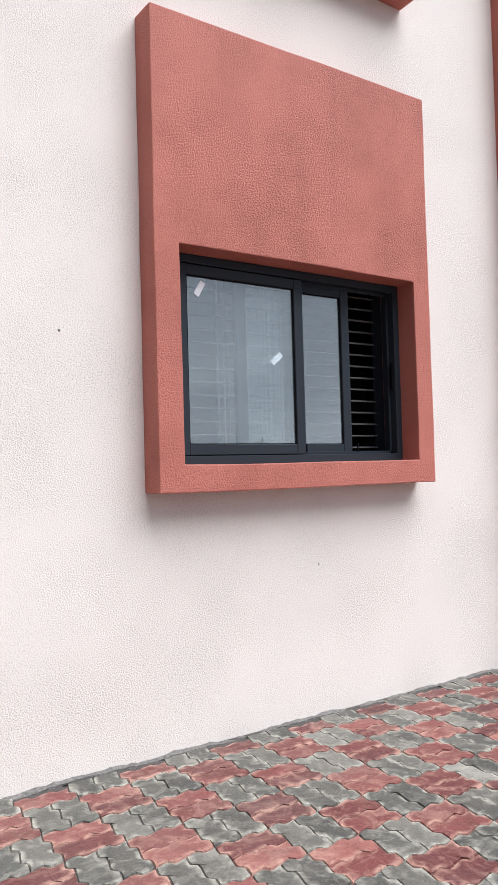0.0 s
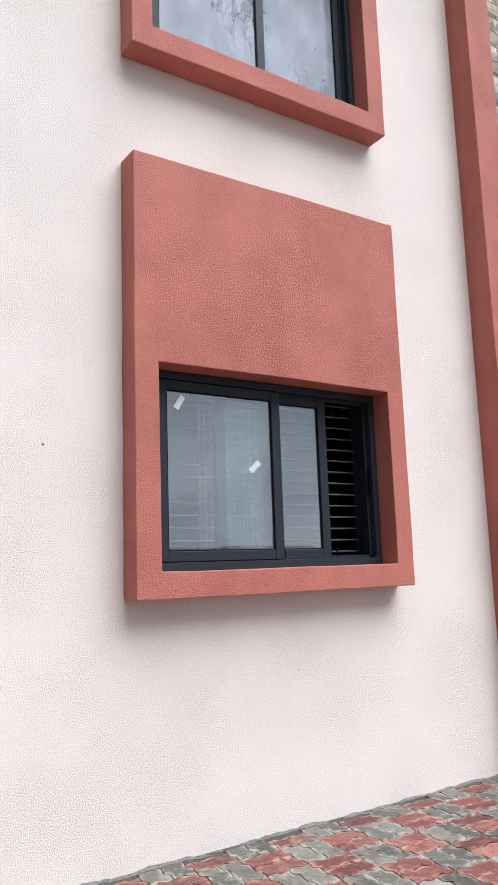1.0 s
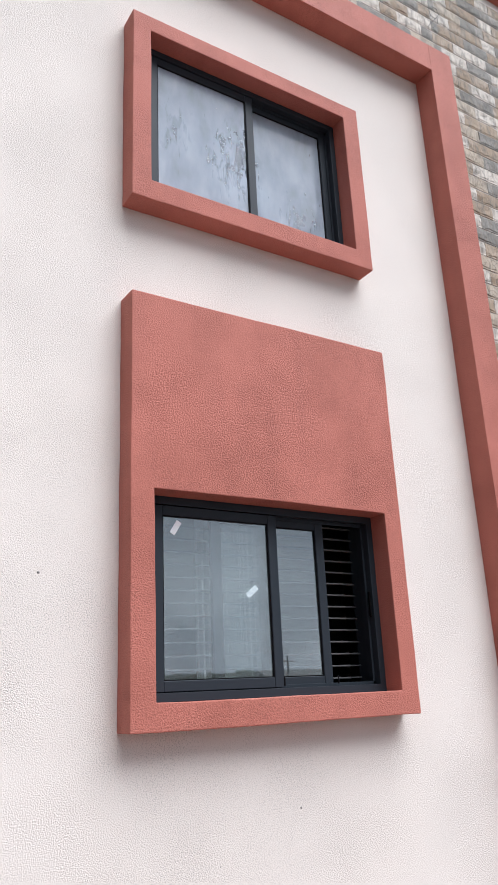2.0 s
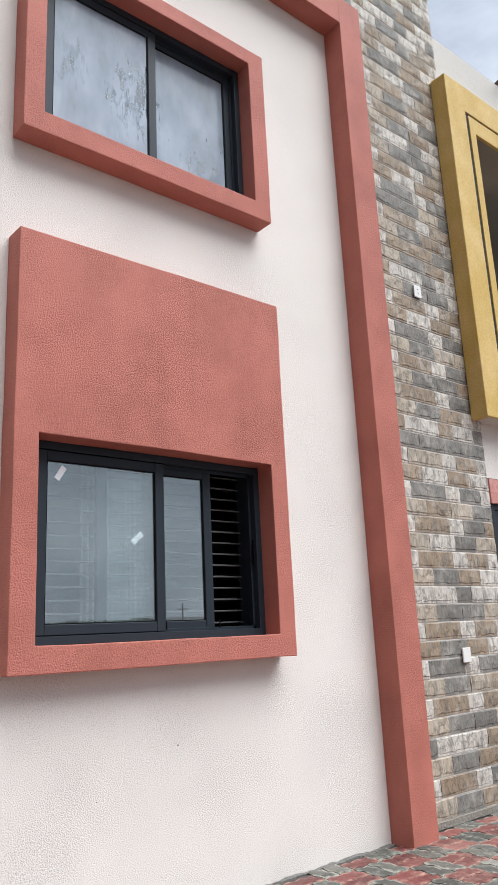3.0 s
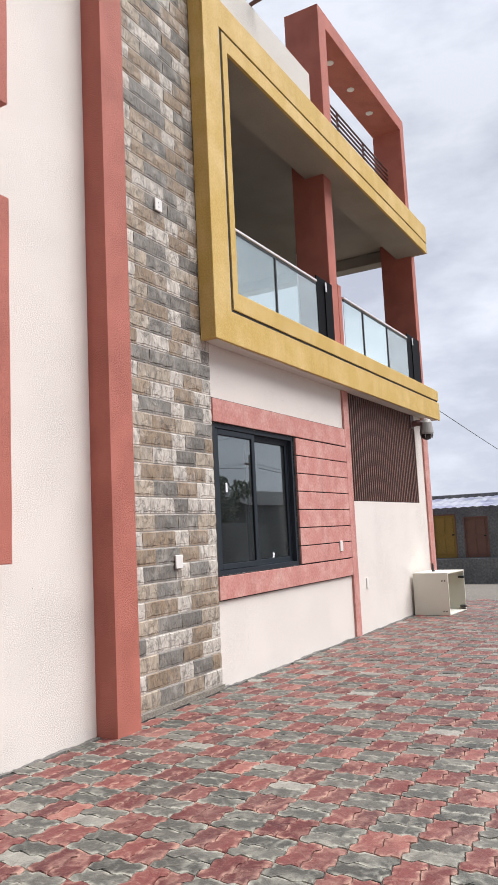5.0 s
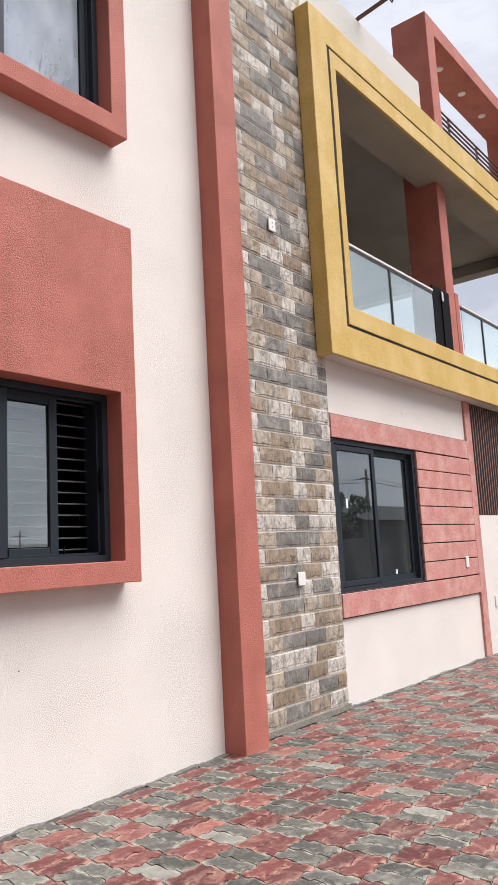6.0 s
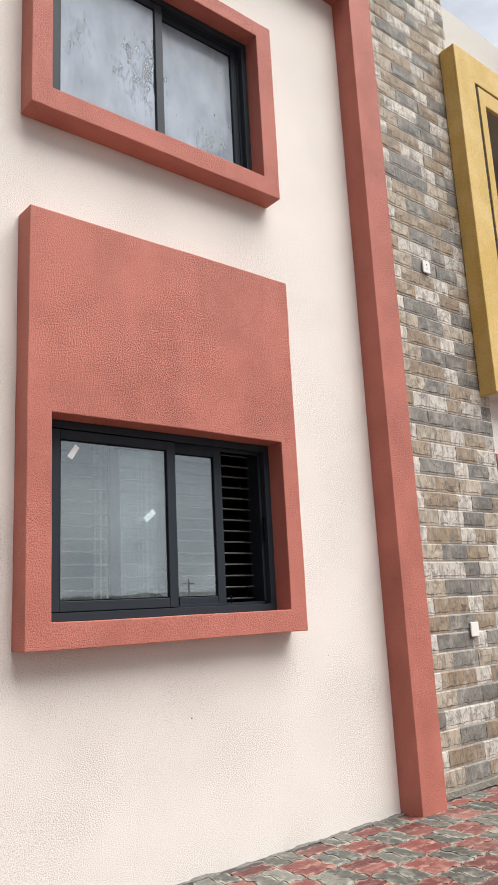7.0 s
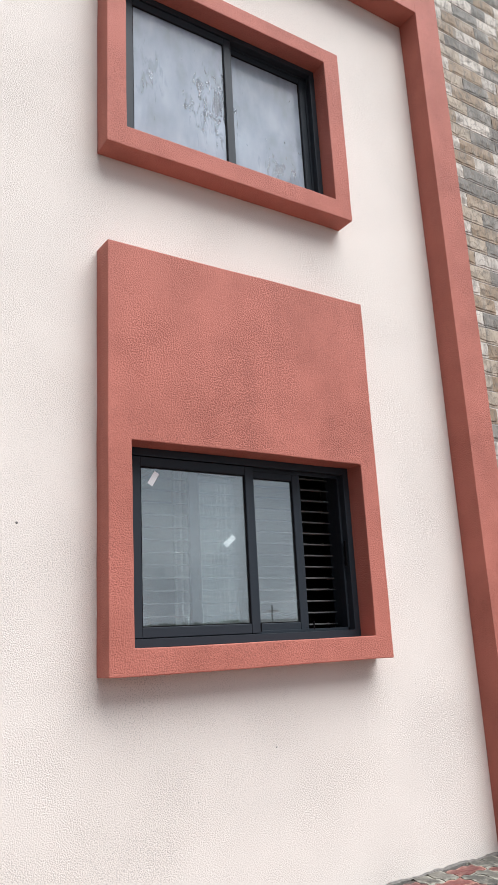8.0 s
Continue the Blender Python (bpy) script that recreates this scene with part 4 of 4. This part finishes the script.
tagged(part("overhead_wire", rod(sag, 0.007, 5), M_BLACK), "thin black cable slung from the balcony slab to the outbuilding", "wire", "overhead wires")

# ---- stone cladding: blocks of rock face in courses ----
PITCH = 0.1400


def block_mesh(name, w, seed, mat, h=PITCH - 0.008):
    """One rock-faced block, its back at y = 0: a flat lower margin, a ragged chipped lip over it, a broken face, a drafted top edge."""
    rng = random.Random(seed)
    nx = max(3, round(w / 0.05))
    lip = [rng.uniform(0.12, 0.22) for _ in range(nx + 1)]
    nz = 5
    verts, faces = [], []
    for j in range(nz + 1):
        for i in range(nx + 1):
            row = (0.0, lip[i] - 0.06, lip[i], 0.52, 0.93, 1.0)[j]
            out = (0.0105, 0.0098, 0.0140, 0.0150, 0.0140, 0.0045)[j]
            rough = (0.0, 0.0005, 0.003, 0.005, 0.002, 0.0)[j]
            edge = i in (0, nx)
            y = -out + rng.uniform(-rough, rough) + (0.0035 if edge and 1 < j < 5 else 0)
            jx = 0 if edge else rng.uniform(-0.3, 0.3) * w / nx
            jz = rng.uniform(-0.09, 0.09) if j == 3 else (rng.uniform(-0.015, 0.015) if j == 4 else 0)
            verts.append((-w / 2 + w * i / nx + jx, y, h * (row + jz - 0.5)))
    for j in range(nz):
        for i in range(nx):
            a = j * (nx + 1) + i
            faces.append((a, a + 1, a + nx + 2, a + nx + 1))
    rim = [i for i in range(nx + 1)] + [(j * (nx + 1) + nx) for j in range(1, nz + 1)] + [nz * (nx + 1) + i for i in range(nx - 1, -1, -1)] + \
          [j * (nx + 1) for j in range(nz - 1, 0, -1)]
    base = len(verts)
    verts += [(verts[i][0], 0.0, verts[i][2]) for i in rim]
    for k in range(len(rim)):
        q = (k + 1) % len(rim)
        faces.append((rim[q], rim[k], base + k, base + q))
    me = bpy.data.meshes.new(name)
    me.from_pydata(verts, [], faces)
    me.materials.append(mat)
    return me, verts, faces


clad = tagged(part("stone_cladding", solid((POST[1] - 0.01, STONE_X, -0.0205, -0.002, 0.0, 8.255), (-2.2, POST[1] - 0.01, -0.0205, -0.002, 6.87, 8.255), bevel=0), M_MORTAR),
              "rock-faced stone cladding in beige, brown and grey courses", "stone cladding", kind="structure")
part("foot_fillet", pierced(POST[1], STONE_X + 0.01, 0.0, 0.045, -0.05, -0.016, [], 0.006, (0, 0, 0), 0, 0.12), M_FOOT, clad)
rng = random.Random(11)
EVEN, ODD = (0.295, 0.305, 0.335, 0.35, 0.09), (0.145, 0.305, 0.20, 0.455, 0.27)   # block widths of alternate courses, from the outer corner
kinds = {(w, k, t): block_mesh("block", w, 40 + i * 3 + k, M_STONE[t, False]) for i, w in enumerate(sorted({*EVEN, *ODD})) for k in range(3) for t in TINTS}
far = {t: ([], []) for t in TINTS}
P, T, B, S = "pale", "tan", "brown", "slate"
EVENS = ((P, B, S, T, S), (P, B, S, T, S), (T, S, S, T, P), (S, T, S, T, S), (P, B, P, B, P), (T, S, S, T, S))
ODDS = ((B, S, P, B, P), (P, B, P, B, P), (B, B, P, B, P), (P, S, P, S, P), (P, B, P, B, P), (S, P, S, P, B))
count = 0
for c in range(60):
    zc = 0.05 + PITCH * (c + 0.5)
    if zc > 8.27 - PITCH / 2:
        break
    xa, x = (1.2 if zc > 6.96 else POST[1]), STONE_X
    sizes, tints = (EVEN, EVENS[(c // 2 + c // 12) % 6]) if c % 2 == 0 else (ODD, ODDS[(c // 2 + c // 12) % 6])
    k = 0
    while x > xa + 0.05:
        w = sizes[k % 5]
        tint = tints[k % 5] if rng.random() < 0.9 else rng.choice((P, T, B, S))
        k += 1
        xc = x - w / 2
        x -= w + 0.0025
        me, bv, bf = kinds[w, rng.randrange(3), tint]
        dy = -0.0135 - 0.003 * rng.random()
        if zc < 6.96 and count < 300:
            o = new("block", me)
            o.parent, o.location = clad, (xc, dy, zc)
            count += 1
        else:
            V, F = far[tint]
            b = len(V)
            V += [(v[0] + xc, v[1] + dy, v[2] + zc) for v in bv]
            F += [tuple(i + b for i in f) for f in bf]
for tint, (V, F) in far.items():
    me = bpy.data.meshes.new("upper_blocks")
    me.from_pydata(V, [], F)
    me.materials.append(M_STONE[tint, True])
    upper = new("upper_blocks", me)
    upper.parent = clad
    tagged(upper, kind="stuff")

loop = [(5.03, 7.33), (5.10, 7.42), (5.16, 7.50), (5.21, 7.57), (5.19, 7.63), (5.13, 7.63), (5.08, 7.57), (5.09, 7.50), (5.15, 7.49), (5.20, 7.53), (5.17, 7.44), (5.11, 7.36)]
tagged(part("scribble", rod([(x, -0.043, z) for x, z in loop], 0.003, 5), M_BLACK), "black scribbled loop marked on the stone cladding", "mark")

# ---- pavers: pairs laid in a basket weave, red one way, grey the other ----
CELL, X0, Y0 = 0.242, 1.90, -0.565


def paver_mat(name, tones, pale, island):
    m = bpy.data.materials.new(name)
    m.use_nodes = True
    nt = m.node_tree
    p = nt.nodes["Principled BSDF"]
    p.inputs["Roughness"].default_value = 0.62
    geo = nt.nodes.new("ShaderNodeNewGeometry")
    rnd = geo.outputs["Random Per Island"] if island else nt.nodes.new("ShaderNodeObjectInfo").outputs["Random"]
    ramp = nt.nodes.new("ShaderNodeValToRGB")
    cr = ramp.color_ramp
    cr.elements[0].position, cr.elements[0].color = 0.0, (*tones[0], 1)
    cr.elements[1].position, cr.elements[1].color = 1.0, (*tones[-1], 1)
    for i, c in enumerate(tones[1:-1]):
        e = cr.elements.new((0.45, 0.86, 0.95)[i])
        e.color = (*c, 1)
    nt.links.new(rnd, ramp.inputs[0])

    def noisy(scale, lo, hi, k, offset=True, detail=6.0):
        add = nt.nodes.new("ShaderNodeVectorMath")
        add.operation = "ADD"
        nt.links.new(geo.outputs["Position"], add.inputs[0])
        sc = nt.nodes.new("ShaderNodeMath")
        sc.operation = "MULTIPLY"
        sc.inputs[1].default_value = 37.0 if offset else 0.0
        nt.links.new(rnd, sc.inputs[0])
        nt.links.new(sc.outputs[0], add.inputs[1])
        n = nt.nodes.new("ShaderNodeTexNoise")
        n.inputs["Scale"].default_value, n.inputs["Detail"].default_value, n.inputs["Distortion"].default_value = scale, detail, 1.2
        nt.links.new(add.outputs[0], n.inputs[0])
        r = nt.nodes.new("ShaderNodeMapRange")
        r.inputs[1].default_value, r.inputs[2].default_value, r.inputs[4].default_value = lo, hi, k
        nt.links.new(n.outputs[0], r.inputs[0])
        return r.outputs[0]

    def mixed(fac, a, b):
        n = nt.nodes.new("ShaderNodeMix")
        n.data_type = "RGBA"
        nt.links.new(fac, n.inputs[0])
        nt.links.new(a, n.inputs[6])
        n.inputs[7].default_value = (*b, 1)
        return n.outputs[2]

    rub = nt.nodes.new("ShaderNodeAttribute")
    rub.attribute_name = "wear"
    rim = nt.nodes.new("ShaderNodeMath")
    rim.operation = "MULTIPLY"
    nt.links.new(rub.outputs["Fac"], rim.inputs[0])
    nt.links.new(noisy(11.0, 0.42, 0.62, 1.0), rim.inputs[1])
    c = mixed(noisy(8.0, 0.50, 0.76, 0.55), ramp.outputs[0], pale)
    c = mixed(noisy(26.0, 0.56, 0.72, 0.3, False), c, pale)
    c = mixed(noisy(1.3, 0.48, 0.75, 0.22, False), c, (0.25, 0.22, 0.185))
    c = mixed(rim.outputs[0], c, pale)
    c = mixed(noisy(5.0, 0.50, 0.74, 0.45), c, tuple(v * 0.45 for v in tones[0]))
    c = mixed(noisy(55.0, 0.5, 0.72, 0.35, False, 3.0), c, tuple(v * 0.5 for v in tones[1]))
    nt.links.new(c, p.inputs["Base Color"])
    b = nt.nodes.new("ShaderNodeBump")
    b.inputs["Strength"].default_value, b.inputs["Distance"].default_value = 0.6, 0.005
    nt.links.new(noisy(38.0, 0.2, 0.8, 1.0), b.inputs["Height"])
    nt.links.new(b.outputs[0], p.inputs["Normal"])
    return m


REDS = ((0.088, 0.019, 0.019), (0.140, 0.034, 0.030), (0.182, 0.051, 0.043), (0.24, 0.080, 0.065), (0.30, 0.115, 0.090))
GREYS = ((0.052, 0.052, 0.045), (0.081, 0.081, 0.069), (0.122, 0.118, 0.099), (0.18, 0.172, 0.146), (0.30, 0.29, 0.25))
M_PAVER = {(c, i): paver_mat(f"{c}_paver" + ("_far" if i else ""), REDS if c == "red" else GREYS,
                             (0.46, 0.275, 0.21) if c == "red" else (0.40, 0.39, 0.325), i) for c in ("red", "grey") for i in (False, True)}


STOPS = (0.0, 0.25, 0.42, 0.58, 0.75)
HEIGHTS = (0.0, 0.75, 1.0, -1.0, -0.75)


def wavy(s):
    """Offset of the interlocking edge along one half cell."""
    u = (s / (CELL / 2)) % 1.0
    k = min(range(5), key=lambda q: min(abs(u - STOPS[q]), 1 - abs(u - STOPS[q])))
    return 0.0112 * HEIGHTS[k]


def paver_shape(along_x, half):
    """Outline of one paver about its cell's centre; half: -1 or 1."""
    h = CELL / 2
    xa, xb, ya, yb = (-h, h, min(0, half * h), max(0, half * h)) if along_x else (min(0, half * h), max(0, half * h), -h, h)
    loop = []

    def side(p, q, axis):
        n = round((q - p) / (h)) if q > p else -round((p - q) / h)
        steps = [p + (k + u) * h for k in range(n) for u in STOPS] if q > p else [p - (k + u) * h for k in range(-n) for u in STOPS]
        return [(s, wavy(s + h)) for s in steps]
    loop += [(s, ya + o) for s, o in side(xa, xb, 0)]
    loop += [(xb + o, s) for s, o in side(ya, yb, 1)]
    loop += [(s, yb + o) for s, o in side(xb, xa, 0)]
    loop += [(xa + o, s) for s, o in side(yb, ya, 1)]
    cx, cy = (xa + xb) / 2, (ya + yb) / 2
    return loop, (cx, cy)


def paver_data(along_x, half, seed, clip=None):
    rng = random.Random(seed)
    loop, (cx, cy) = paver_shape(along_x, half)
    n = len(loop)
    ring = lambda k, z: [(cx + (x - cx) * (1 - k / abs(CELL / 4)) if abs(x - cx) < CELL / 3 else x - math.copysign(k, x - cx),
                          cy + (y - cy) * (1 - k / abs(CELL / 4)) if abs(y - cy) < CELL / 3 else y - math.copysign(k, y - cy), z) for x, y in loop]
    verts = ring(0.0012, -0.010) + ring(0.0042, 0.0) + ring(0.026, 0.0012)
    verts = [(x, y, z + (rng.uniform(-0.001, 0.001) if z > -0.01 else 0)) for x, y, z in verts]
    if clip is not None:
        verts = [(x, min(y, clip), z) for x, y, z in verts]
    faces = []
    for a in (0, n):
        for i in range(n):
            j = (i + 1) % n
            faces.append((a + i, a + j, a + n + j, a + n + i))
    faces.append(tuple(range(2 * n, 3 * n)))
    return verts, faces


yard = bmesh.new()
for f in ((-6, -14, 14.6, 0.2),):
    v = [yard.verts.new(p) for p in ((f[0], f[1], -0.0085), (f[2], f[1], -0.0085), (f[2], f[3], -0.0085), (f[0], f[3], -0.0085))]
    yard.faces.new(v)
pavement = tagged(part("pavement", yard, M_SAND), "yard of interlocking red and grey concrete pavers", "paving", kind="structure")
shapes = {}
for along in (True, False):
    for half in (-1, 1):
        for clip in (False, True):
            v, f = paver_data(along, half, 5, (-0.047 - (Y0 + CELL * 2)) if clip else None)
            me = bpy.data.meshes.new("paver")
            me.from_pydata(v, [], f)
            me.materials.append(M_PAVER["red" if along else "grey", False])
            wear = me.attributes.new("wear", "FLOAT", "POINT")
            wear.data.foreach_set("value", [1.0] * (2 * len(v) // 3) + [0.0] * (len(v) // 3))
            shapes[along, half, clip] = (me, v, f)
joined = {True: ([], []), False: ([], [])}
placed = 0
rng = random.Random(3)
for j in range(2, -36, -1):
    yc = Y0 + CELL * j
    for i in range(-32, 53):
        xc = X0 + CELL * i
        along = (i + j) % 2 == 0
        for half in (-1, 1):
            if j == 2 and along and half == 1:
                continue
            me, v, f = shapes[along, half, j == 2]
            z = rng.uniform(-0.003, 0.002)
            if placed < 300 and 1.2 < xc < 5.6 and yc > -2.0:
                o = new("paver", me)
                o.parent, o.location = pavement, (xc, yc, z)
                o.rotation_euler = (rng.uniform(-0.008, 0.008), rng.uniform(-0.008, 0.008), 0)
                placed += 1
            else:
                V, F = joined[along]
                b = len(V)
                ax, ay = rng.uniform(-0.008, 0.008), rng.uniform(-0.008, 0.008)
                V += [(p[0] + xc, p[1] + yc, p[2] + z + ax * p[1] + ay * p[0]) for p in v]
                F += [tuple(k + b for k in q) for q in f]
for along, (V, F) in joined.items():
    me = bpy.data.meshes.new("pavers")
    me.from_pydata(V, [], F)
    me.materials.append(M_PAVER["red" if along else "grey", True])
    n = len(shapes[True, 1, False][1])
    wear = me.attributes.new("wear", "FLOAT", "POINT")
    wear.data.foreach_set("value", ([1.0] * (2 * n // 3) + [0.0] * (n // 3)) * (len(V) // n))
    o = new("pavers", me)
    o.parent = pavement
    tagged(o, kind="stuff")
